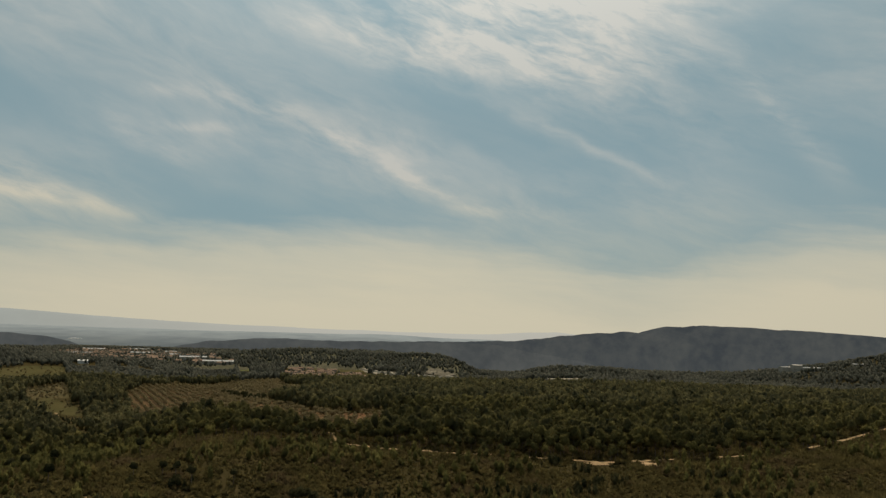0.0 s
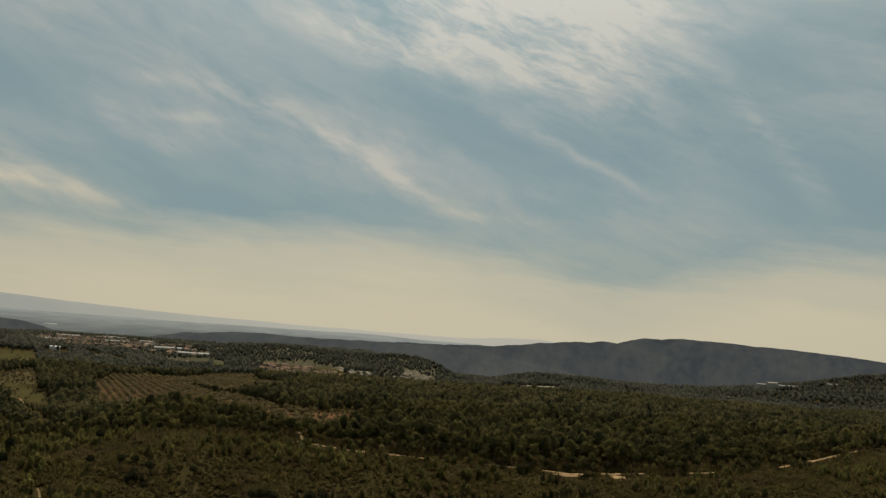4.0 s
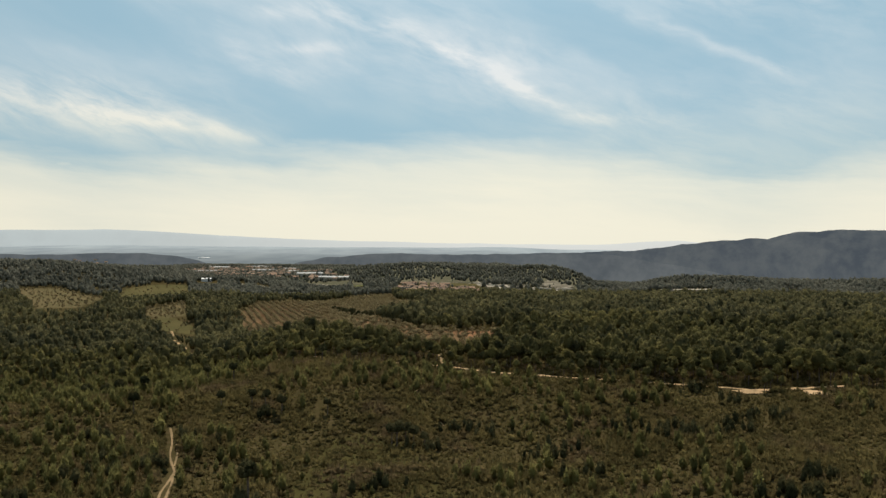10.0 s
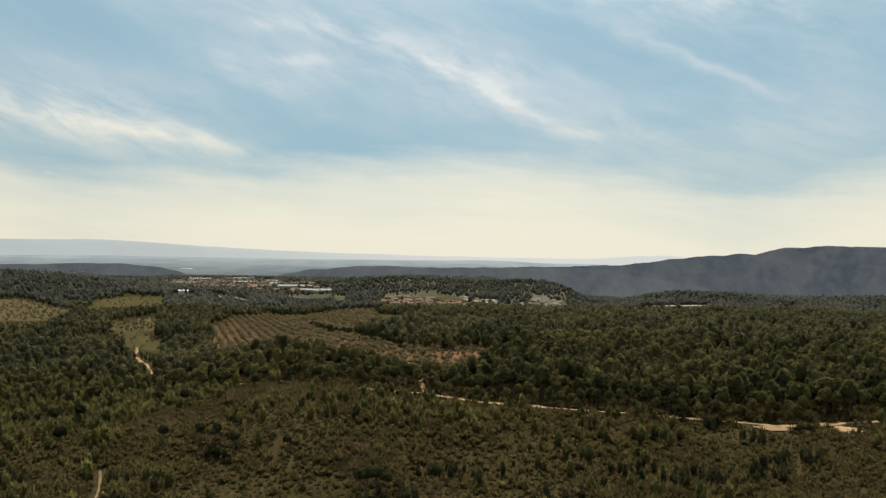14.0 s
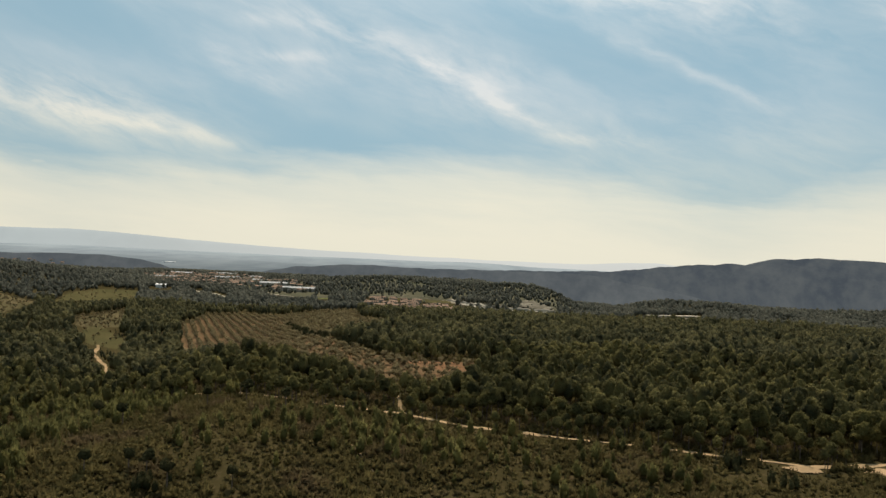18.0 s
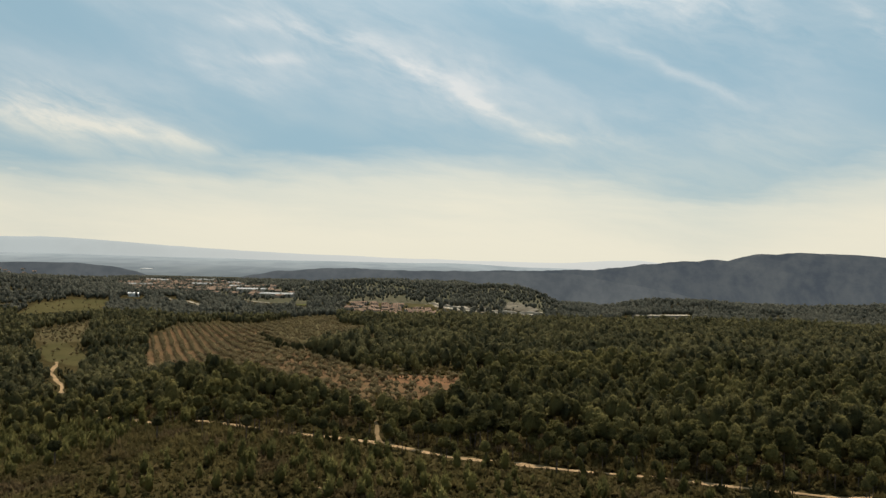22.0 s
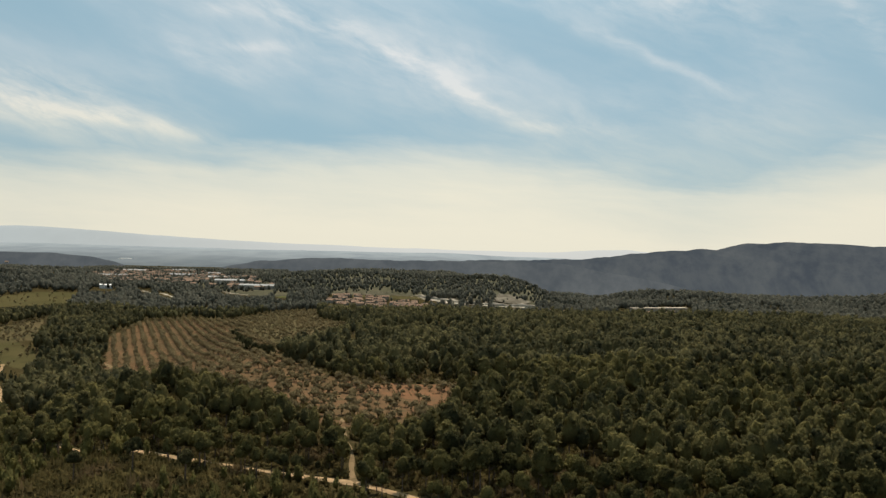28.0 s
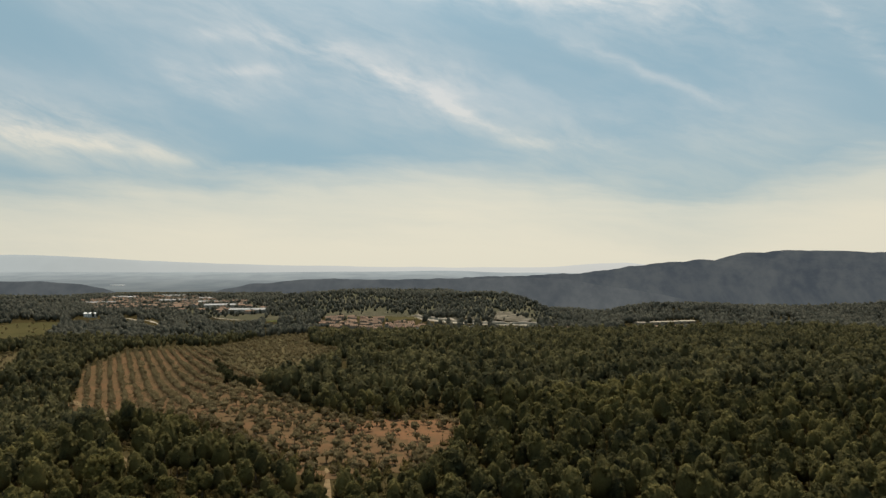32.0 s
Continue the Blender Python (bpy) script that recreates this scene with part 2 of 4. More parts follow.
def plain(name, colour, rough=0.8, spread=0.15, scale=0.4):
    """A painted, plastered or tiled surface with blotches and some variation from thing to thing."""
    m, n, b, pos = surface(name, rough)
    thing = n.tree.nodes.new("ShaderNodeObjectInfo").outputs["Random"]
    k = n.math("ADD", n.math("MULTIPLY", thing, 0.5), n.math("MULTIPLY", n.noise(pos, scale, 5.0, 0.6), 0.5))
    dark = tuple(max(0.0, c * (1 - 2 * spread)) for c in colour)
    n.put(b.inputs["Base Color"], n.mix(k, rgb(*dark), rgb(*colour)))
    bump(n, b, n.noise(pos, 3.0, 3.0, 0.6), 0.3, 0.05)
    return m


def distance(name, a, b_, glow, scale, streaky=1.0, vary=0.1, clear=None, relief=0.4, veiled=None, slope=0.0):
    """Far land that glows: the haze before it is put into its emission colour."""
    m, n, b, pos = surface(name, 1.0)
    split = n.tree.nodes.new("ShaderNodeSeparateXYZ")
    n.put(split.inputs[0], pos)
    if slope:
        # woods on a slope: patches by bearing and height, shaped to the camera's view
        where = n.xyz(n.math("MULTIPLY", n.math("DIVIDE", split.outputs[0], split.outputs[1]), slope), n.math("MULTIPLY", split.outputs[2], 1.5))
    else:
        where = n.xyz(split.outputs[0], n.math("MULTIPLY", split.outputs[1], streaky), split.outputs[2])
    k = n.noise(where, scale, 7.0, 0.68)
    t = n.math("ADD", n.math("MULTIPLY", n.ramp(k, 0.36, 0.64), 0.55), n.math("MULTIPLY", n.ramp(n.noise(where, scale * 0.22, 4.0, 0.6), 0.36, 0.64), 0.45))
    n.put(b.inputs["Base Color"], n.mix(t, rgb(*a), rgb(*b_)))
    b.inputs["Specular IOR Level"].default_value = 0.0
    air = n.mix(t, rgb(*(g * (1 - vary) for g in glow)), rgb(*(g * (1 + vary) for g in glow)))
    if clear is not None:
        # more haze is put into the emission of the farther land
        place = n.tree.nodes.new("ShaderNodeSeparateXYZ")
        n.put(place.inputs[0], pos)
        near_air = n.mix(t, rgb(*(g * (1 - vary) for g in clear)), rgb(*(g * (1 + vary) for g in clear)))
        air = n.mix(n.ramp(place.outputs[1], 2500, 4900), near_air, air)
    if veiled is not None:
        # the painted haze brightens along the range, away from the near end
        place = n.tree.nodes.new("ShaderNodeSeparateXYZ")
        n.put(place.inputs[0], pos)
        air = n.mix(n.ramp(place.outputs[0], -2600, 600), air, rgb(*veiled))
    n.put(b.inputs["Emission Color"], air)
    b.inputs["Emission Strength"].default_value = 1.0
    bump(n, b, k, relief, 5.0)
    return m


M_GROUND = earthy("garrigue_soil", (0.036, 0.029, 0.012), (0.048, 0.038, 0.016), (0.072, 0.052, 0.027), 0.018, 0.35)
M_FIELD = earthy("orchard_earth", (0.124, 0.073, 0.038), (0.096, 0.064, 0.033), (0.070, 0.057, 0.029), 0.035, 0.2, 0.2)
M_RED = earthy("red_orchard_earth", (0.160, 0.084, 0.043), (0.128, 0.074, 0.039), (0.090, 0.064, 0.034), 0.06, 0.3, 0.2)
M_FALLOW = earthy("fallow_grass", (0.072, 0.060, 0.029), (0.092, 0.071, 0.036), (0.056, 0.050, 0.022), 0.02, 0.15, 0.2)
M_MEADOW = earthy("meadow_grass", (0.058, 0.052, 0.022), (0.074, 0.062, 0.027), (0.046, 0.041, 0.017), 0.015, 0.12, 0.15)
M_TRACK = earthy("ochre_track", (0.35, 0.235, 0.128), (0.24, 0.165, 0.09), (0.12, 0.090, 0.050), 0.08, 0.4, 0.1)
M_TRAIL = earthy("trodden_earth", (0.20, 0.140, 0.076), (0.14, 0.100, 0.054), (0.080, 0.064, 0.032), 0.12, 0.8, 0.1)
M_HILL = earthy("dry_hillside", (0.078, 0.072, 0.045), (0.060, 0.059, 0.036), (0.105, 0.090, 0.058), 0.012, 0.06, 0.6)
M_GREEN = earthy("mown_grass", (0.110, 0.115, 0.040), (0.090, 0.098, 0.034), (0.130, 0.115, 0.050), 0.02, 0.15, 0.1)
M_ROCK = earthy("bare_marl", (0.17, 0.15, 0.115), (0.10, 0.088, 0.064), (0.05, 0.046, 0.03), 0.05, 0.16, 1.5)
M_ROAD = earthy("pale_gravel", (0.33, 0.29, 0.225), (0.25, 0.215, 0.165), (0.16, 0.138, 0.10), 0.03, 0.2, 0.1)
M_PINE = foliage("pine_needles", (0.046, 0.047, 0.023), (0.216, 0.184, 0.064), 0.45)
M_PINE_FAR = foliage("pine_needles_wood", (0.046, 0.047, 0.026), (0.226, 0.191, 0.070), 0.45)
# the pines farther back, their green greyed to imitate haze
M_PINE_HAZED = foliage("haze_greyed_pine_needles", (0.054, 0.055, 0.032), (0.216, 0.186, 0.081), 0.45)
# evergreen leaf colour darkened to stand in for the shade of backlit crowns
M_SHADED_EVERGREEN = foliage("shade_darkened_evergreen_leaves", (0.026, 0.029, 0.014), (0.112, 0.098, 0.045), 0.35)
M_YOUNG = foliage("young_pine_needles", (0.084, 0.080, 0.030), (0.250, 0.220, 0.076), 0.55)
# far trees: haze is mixed into the leaf colour, lighter and greyer
M_WOOD_HAZED = foliage("haze_greyed_wood_leaves", (0.078, 0.079, 0.063), (0.182, 0.173, 0.128), 0.42)
M_SCRUB = foliage("kermes_scrub", (0.068, 0.055, 0.022), (0.178, 0.140, 0.054), 0.46, 0.03, (0.128, 0.088, 0.048))
M_GRASS = earthy("garrigue_grass", (0.043, 0.037, 0.013), (0.034, 0.030, 0.011), (0.052, 0.042, 0.018), 0.05, 0.6, 0.25)
M_OLIVE = foliage("orchard_leaves", (0.164, 0.130, 0.067), (0.285, 0.224, 0.118), 0.5)
M_BARK = earthy("pine_bark", (0.10, 0.075, 0.055), (0.14, 0.11, 0.085), (0.06, 0.045, 0.035), 0.6, 3.0, 0.05)
M_WALL = plain("ochre_plaster", (0.36, 0.30, 0.23))
M_WHITE = plain("white_paint", (0.38, 0.35, 0.30), 0.7, 0.22)
M_BRIGHT = plain("fresh_white_paint", (0.78, 0.76, 0.72), 0.7, 0.08)
M_TILE = plain("terracotta_tiles", (0.25, 0.158, 0.100), 0.85, 0.36)
M_SHEET = plain("pale_metal_roof", (0.36, 0.35, 0.32), 0.5, 0.3)
M_DULL = plain("pale_sheeting", (0.55, 0.55, 0.53), 0.8, 0.1)
M_DARK = plain("dark_window_glass", (0.05, 0.055, 0.06), 0.2, 0.1)
# wooded slopes whose blue haze is an emission colour of their own
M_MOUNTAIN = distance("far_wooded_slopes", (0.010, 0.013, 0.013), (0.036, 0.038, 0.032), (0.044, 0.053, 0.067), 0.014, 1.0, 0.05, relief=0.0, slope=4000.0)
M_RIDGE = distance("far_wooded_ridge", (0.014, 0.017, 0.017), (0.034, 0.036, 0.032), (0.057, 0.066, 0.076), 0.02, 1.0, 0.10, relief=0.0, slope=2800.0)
# plain and range: pale haze painted in as emission, stronger far off
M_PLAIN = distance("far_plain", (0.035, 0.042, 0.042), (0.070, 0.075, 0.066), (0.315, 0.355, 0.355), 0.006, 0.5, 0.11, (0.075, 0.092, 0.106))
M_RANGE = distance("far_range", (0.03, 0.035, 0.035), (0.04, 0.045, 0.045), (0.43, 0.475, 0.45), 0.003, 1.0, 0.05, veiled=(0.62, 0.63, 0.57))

# ---- the lie of the land ----
def step(a, b, x):
    u = np.clip((x - a) / (b - a), 0, 1)
    return u * u * (3 - 2 * u)


def land(x, y):
    """Height of the ground: a scrubby hollow, a wooded plateau, a valley to the west, low hills behind."""
    x, y = np.asarray(x, float), np.asarray(y, float)
    z = -2.0 + 0 * x
    z = z - 12 * (1 - step(330, 400, y)) * (1 - 0.55 * step(20, 120, x))
    z = z + (-26 + 10 * step(700, 950, y)) * step(-50, -190, x) * step(330, 480, y)
    z = z - 13 * step(650, 1250, y) * (1 - step(-50, -190, x))
    z = z + 7 * step(1220, 1450, y) * step(-190, -100, x) * (1 - step(220, 330, x))
    hill = np.interp(x, [-420, -230, -150, -54, 30, 100, 160, 215, 255, 300, 350, 400, 470], [-14, -3, 4, 11, 3, 1, -1, 7, 9, 4, -9, -27, -42])
    z = z + (hill - z) * np.exp(-np.abs((y - 1770) / 170) ** 2.5) * step(-520, -250, x) * (1 - step(420, 600, x))
    z = z + np.interp(x, [-1400, -1000, -800, -760, -700, -600, -520, -420], [40, 40, 34, 36, 30, 14, 4, 0]) * np.exp(-((y - 1500) / 260) ** 2)
    z = z + np.interp(x, [380, 434, 465, 549, 632, 720, 800, 1000, 1100, 1200, 1500], [0, 6, 10, 10, 6, 2, 6, 16, 30, 50, 80]) * np.exp(-((y - 1520) / 170) ** 2)
    z = z - 8 * step(450, 700, x) * (1 - step(900, 1100, x)) * step(800, 1300, y)
    z = z - 22 * np.exp(-((x - 335) / 60) ** 2) * step(1330, 1480, y)
    z = z - 45 * step(1650, 2100, y) * step(150, 420, x)
    return z


def inside(poly, x, y):
    """Which points lie in a polygon."""
    hit = np.zeros(np.shape(x), bool)
    for (x0, y0), (x1, y1) in zip(poly, poly[1:] + poly[:1]):
        if y0 != y1:
            hit ^= ((y0 > y) != (y1 > y)) & (x < (x1 - x0) * (y - y0) / (y1 - y0) + x0)
    return hit


def near_line(line, x, y):
    """Distance to a polyline."""
    best = np.full(np.shape(x), 1e9)
    for (x0, y0), (x1, y1) in zip(line, line[1:]):
        lx, ly = x1 - x0, y1 - y0
        t = np.clip(((x - x0) * lx + (y - y0) * ly) / (lx * lx + ly * ly), 0, 1)
        best = np.minimum(best, np.hypot(x - x0 - t * lx, y - y0 - t * ly))
    return best


def mesh_from(name, verts, faces, materials, index=None, smooth=False):
    """A mesh from arrays; faces all of one size."""
    verts, faces = np.asarray(verts, np.float32), np.asarray(faces, np.int32)
    me = bpy.data.meshes.new(name)
    k = faces.shape[1]
    me.vertices.add(len(verts))
    me.vertices.foreach_set("co", verts.ravel())
    me.loops.add(faces.size)
    me.loops.foreach_set("vertex_index", faces.ravel())
    me.polygons.add(len(faces))
    me.polygons.foreach_set("loop_start", np.arange(0, faces.size, k, dtype=np.int32))
    me.polygons.foreach_set("loop_total", np.full(len(faces), k, np.int32))
    for m in materials:
        me.materials.append(m)
    if index is not None:
        me.polygons.foreach_set("material_index", np.asarray(index, np.int32))
    me.polygons.foreach_set("use_smooth", np.full(len(faces), smooth, bool))
    me.update(calc_edges=True)
    return me


def part(name, me, parent, label=""):
    ob = new(name, me)
    ob.parent = parent
    return tagged(ob, label)


def sheet(xs, ys, z):
    X, Y = np.meshgrid(xs, ys)
    v = np.stack([X, Y, z(X, Y)], -1).reshape(-1, 3)
    a = (np.arange(len(ys) - 1)[:, None] * len(xs) + np.arange(len(xs) - 1)).ravel()
    return v, np.stack([a, a + 1, a + 1 + len(xs), a + len(xs)], -1)


def spread(a, b, c, d, fine, n):
    """Steps that are fine from b to c and grow towards a and d."""
    g = np.linspace(0, 1, n + 1)[1:] ** 2.2
    return np.concatenate([(b - (b - a) * g)[::-1], np.arange(b, c, fine), c + (d - c) * np.concatenate([[0], g])])


def rough(x, y, size):
    """Soft uneven relief from a few waves."""
    out = 0
    for k, (ax, ay, ph) in enumerate([(1.0, 0.35, 0.2), (-0.45, 1.1, 1.9), (1.9, -1.3, 4.0), (0.8, 2.3, 2.7), (3.1, 1.7, 5.1)]):
        out = out + np.sin((ax * x + ay * y) / size + ph + 1.3 * np.sin((ay * x - ax * y) / size * 0.6 + k)) / (1 + 0.6 * k)
    return out


v, f = sheet(spread(-4600, -480, 480, 4600, 6.0, 60), spread(-900, 130, 1350, 4900, 6.0, 60), lambda x, y: land(x, y) + 0.08 * rough(x, y, 9))
tagged(new("ground", mesh_from("ground", v, f, [M_GROUND], smooth=True)), "olive-brown garrigue ground with dry grass and stones", "ground", kind="structure")

# ---- distance: plain, ridge, mountain and a far range ----
def backdrop(name, xs, ys, z, material, label):
    v, f = sheet(xs, ys, z)
    return tagged(new(name, mesh_from(name, v, f, [material], smooth=True)), label, "backdrop", kind="structure")


def ridge_line(x):
    return np.interp(x, [-900, -700, -615, -533, -450, -368, -202, -57, 108, 253, 460, 620, 760, 1100], [-60, -50, -29, -9, 7, 12, 21, 21, 22, 21, 22, 20, -5, -60])


def ridge(x, y):
    return -60 + (ridge_line(x) + 60 + 1.6 * rough(x, y * 0.3, 60) + 0.7 * rough(x, y, 17)) * np.exp(-((y - 2900) / 330) ** 2)


def mountain_line(x):
    return np.interp(x, [-300, 0, 150, 366, 518, 760, 1000, 1150, 1365, 1464, 1550, 1629, 1694, 1751, 1808, 1894, 1981, 2068, 2185, 2331, 2440, 2522, 2610, 2700, 2890, 3100, 3170, 3310, 3600, 4200],
                     [-58, -25, 2, 8, 10, 17, 26, 41, 68, 84, 83, 95, 87, 92, 112, 133, 131, 139, 140, 142, 136, 130, 131, 127, 122, 112, 106, 98, 74, 20])


def mountain(x, y):
    """Crest along y = 4200 with wooded spurs coming down towards the valley, fanned to suit the camera's view."""
    fan = x * 4200 / np.maximum(y, 1000) + 60 * np.sin(y / 310) + 25 * np.sin(y / 140 + x / 300)
    spur = 12 * np.sin(fan / 210) + 6 * np.sin(fan / 87 + 1.0)
    front = np.exp(-((y - 4200) / np.where(y < 4200, 980, 420)) ** 2)
    tops = (1.6 * rough(x, y * 0.2, 60) + 0.9 * rough(x, 0 * y, 24) + 0.7 * rough(x, 0 * y, 9)) * np.exp(-((y - 4200) / 130) ** 2)
    return -58 + (mountain_line(x) + 58) * front + spur * front * (1 - front) * 2 + tops * front


def west_hill(x, y):
    line = np.interp(x, [-2600, -2000, -1436, -1344, -1159, -1030, -919, -860, -780], [20, 26, 14, 19, 21, 22, 15, 2, -40])
    return -60 + (line + 60 + 1.5 * rough(x, y * 0.4, 70)) * np.exp(-((y - 2650) / 260) ** 2)


def far_plain(x, y):
    return -22 + 58 * step(2500, 4900, y) - 90 * step(250, 800, x) * (1 - step(4500, 4880, y)) + 2.5 * rough(x * 0.4, y, 130) * step(2900, 3600, y)


def far_range(x, y):
    line = np.interp(x, [-4500, -2735, -2350, -2020, -1680, -1300, -950, -560, 60, 760, 1040, 1290, 1463, 1700, 2200], [120, 136, 139, 140, 121, 102, 84, 74, 62, 56, 61, 81, 86, 60, 50])
    return -20 + (line + 20 + 1.2 * rough(x, y, 90)) * np.exp(-((y - 4860) / 90) ** 2)


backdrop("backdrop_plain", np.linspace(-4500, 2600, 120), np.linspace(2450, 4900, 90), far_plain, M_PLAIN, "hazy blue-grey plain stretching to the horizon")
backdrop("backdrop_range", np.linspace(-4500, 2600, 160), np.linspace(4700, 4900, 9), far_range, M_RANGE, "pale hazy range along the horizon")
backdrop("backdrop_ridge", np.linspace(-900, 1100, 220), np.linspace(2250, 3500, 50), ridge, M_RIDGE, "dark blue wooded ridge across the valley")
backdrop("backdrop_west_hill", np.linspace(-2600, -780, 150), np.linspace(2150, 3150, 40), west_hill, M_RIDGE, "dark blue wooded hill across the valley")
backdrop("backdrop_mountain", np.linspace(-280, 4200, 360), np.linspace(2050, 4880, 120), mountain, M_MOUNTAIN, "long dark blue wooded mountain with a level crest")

# ---- tracks and fields ----
TRACK = [(420, 540), (371, 501), (315, 457), (259, 416), (217, 402), (173, 391), (139, 385), (121, 391), (101, 398), (75, 407), (47, 416), (29, 424), (7, 440), (-12, 449),
         (-34, 458), (-52, 468), (-90, 492), (-130, 550), (-165, 620), (-190, 645), (-217, 702), (-242, 742), (-258, 790)]
SPUR = [(6, 440), (3, 470), (-1, 500), (-4, 524)]
FOOTPATH = [(-100, 350), (-94, 334), (-81, 300), (-77, 280), (-70, 255), (-66, 238), (-63, 215), (-57, 196), (-66, 165)]
ORCHARD = [(-189, 790), (-225, 900), (-234, 1027), (-201, 1051), (-152, 1030), (-118, 965), (-108, 860), (-82, 805), (-46, 672), (-8, 606), (17, 596), (49, 597), (40, 560),
           (29, 525), (-4, 522), (-32, 567), (-90, 650), (-147, 739)]
EDGE_PATH = [(-190, 792), (-182, 781), (-148, 733), (-116, 639), (-85, 564), (-70, 530)]
SOIL = ORCHARD[:12] + [(44, 552), (30, 514), (-5, 508), (-38, 553), (-97, 636), (-155, 727), (-196, 785)]
TERRACE = [(-152, 1032), (-125, 1128), (-76, 1162), (-52, 969), (-24, 928), (-30, 865), (-48, 805), (-62, 762), (-88, 800), (-112, 880)]
MEADOW = [(-303, 890), (-245, 815), (-229, 765), (-264, 788), (-297, 835)]
OLIVES = [(-345, 931), (-338, 1058), (-276, 880), (-305, 862)]
LONG_MEADOW = [(-517, 1300), (-508, 1404), (-462, 1432), (-394, 1238), (-464, 1140)]
WEST_FIELD = [(-650, 1215), (-600, 1250), (-470, 1110), (-430, 960), (-480, 950), (-560, 1080)]

TRAIL = [(-24, 440), (-23, 426), (-11, 393), (-4, 379), (0, 372), (6, 350)]
GRASS = [(-36, 338), (-24, 346), (-14, 344), (-4, 325), (5, 296), (13, 274), (15, 250), (-8, 225), (-34, 240), (-40, 285)]
SAND = [[(130, 385), (135, 380), (142, 379), (143, 384), (137, 387)], [(156, 383), (161, 378), (168, 377), (170, 382), (163, 387)], [(49, 418), (53, 413), (58, 412), (60, 414), (54, 418)]]
BALD = [(23, 250), (41, 233), (73, 212), (-56, 249)]


def ribbon(name, line, wide, material, label, category, lift=0.22):
    """A worn track that follows the ground, of uneven width."""
    pts = [Vector((*a, 0)).lerp(Vector((*b, 0)), k / n) for a, b in zip(line, line[1:]) for n in [max(2, int(math.dist(a, b) / 2.5))] for k in range(n)]
    rows_ = []
    for i, p in enumerate(pts):
        d = (pts[min(i + 1, len(pts) - 1)] - pts[max(i - 1, 0)]).normalized()
        p = p + Vector((-d.y, d.x, 0)) * 0.5 * math.sin(i * 0.37)
        half = wide / 2 * (1 + 0.2 * math.sin(i * 0.9) + 0.22 * math.sin(i * 0.31 + 1) + 0.18 * math.sin(i * 0.077))
        for k in (-1, -0.5, 0, 0.5, 1):
            q = p + Vector((-d.y, d.x, 0)) * half * k
            rows_.append((q.x, q.y, float(land(q.x, q.y)) + lift - 0.1 * abs(k)))
    a = (np.arange(len(pts) - 1)[:, None] * 5 + np.arange(4)).ravel()
    me = mesh_from(name, rows_, np.stack([a, a + 1, a + 6, a + 5], -1), [material], smooth=True)
    return tagged(new(name, me), label, category, kind="structure")


def bank(name, line, tall, material, label, back=3.0):
    """A cutting beside a road: a steep uneven face with a rounded top that runs back into the slope."""
    pts = [Vector((*a, 0)).lerp(Vector((*b, 0)), k / n) for a, b in zip(line, line[1:]) for n in [max(2, int(math.dist(a, b) / 4))] for k in range(n)]
    rows_ = []
    for i, p in enumerate(pts):
        d = (pts[min(i + 1, len(pts) - 1)] - pts[max(i - 1, 0)]).normalized()
        side = Vector((-d.y, d.x, 0))
        h = tall * (0.75 + 0.2 * math.sin(i * 0.7) + 0.15 * math.sin(i * 1.9)) * min(1.0, i / 4, (len(pts) - 1 - i) / 4)
        for away, up in ((0, 0.1), (back * 0.25, h * 0.6), (back * 0.6, h), (back * 2.0, h * 0.9), (back * 4.0, 0.1)):
            q = p + side * (away + 0.5 * math.sin(i * 1.3 + away))
            rows_.append((q.x, q.y, float(land(q.x, q.y)) + up))
    a = (np.arange(len(pts) - 1)[:, None] * 5 + np.arange(4)).ravel()
    me = mesh_from(name, rows_, np.stack([a, a + 1, a + 6, a + 5], -1), [material], smooth=True)
    return tagged(new(name, me), label, "embankment", kind="structure")


def patch(name, poly, material, label, category, cell=3.0, lift=0.16, ribs=0.0):
    """A field that lies on the ground, with a ragged edge."""
    xs = np.arange(min(p[0] for p in poly) - cell, max(p[0] for p in poly) + cell, cell)
    ys = np.arange(min(p[1] for p in poly) - cell, max(p[1] for p in poly) + cell, cell)
    v, f = sheet(xs, ys, lambda x, y: land(x, y) + lift + 0.05 * rough(x, y, 3) + ribs * np.abs(np.sin(x / 7 + 0.4 * np.sin(y / 19))))
    c = v[f].mean(1)
    f = f[inside(poly, c[:, 0] + 1.5 * np.sin(c[:, 1] / 5), c[:, 1] + 1.5 * np.sin(c[:, 0] / 4))]
    used, f = np.unique(f, return_inverse=True)
    return tagged(new(name, mesh_from(name, v[used], f.reshape(-1, 4), [material], smooth=True)), label, category, kind="structure")


ribbon("road_track", TRACK, 2.7, M_TRACK, "pale ochre dirt track winding along the edge of the pines", "dirt track")
ribbon("road_spur", SPUR, 1.5, M_TRAIL, "strip of reddish bare earth between pines", "dirt track")
ribbon("path_orchard", EDGE_PATH, 3.0, M_TRAIL, "pale sandy path along the orchard's edge", "footpath", 0.34)
ribbon("path", FOOTPATH, 0.65, M_TRAIL, "narrow trodden footpath of pale earth through scrub", "footpath", 0.3)
ribbon("path_rut", [(x + 1.5 + 0.5 * math.sin(y), y) for x, y in FOOTPATH[1:8]], 0.6, M_TRAIL, "second strand of the pale trodden footpath", "footpath", 0.3)
ribbon("path_trail", TRAIL, 0.5, M_TRAIL, "faint trodden trail through scrub", "footpath")
patch("field_grass", GRASS, M_GRASS, "olive-green grass in a clearing of the scrub", "grass", 2.5, 0.14)
for n_, poly in enumerate(SAND):
    patch("field_sand_%d" % (n_ + 1), poly, M_TRACK, "bare ochre sand widening the dirt track", "bare earth", 1.0, 0.26)
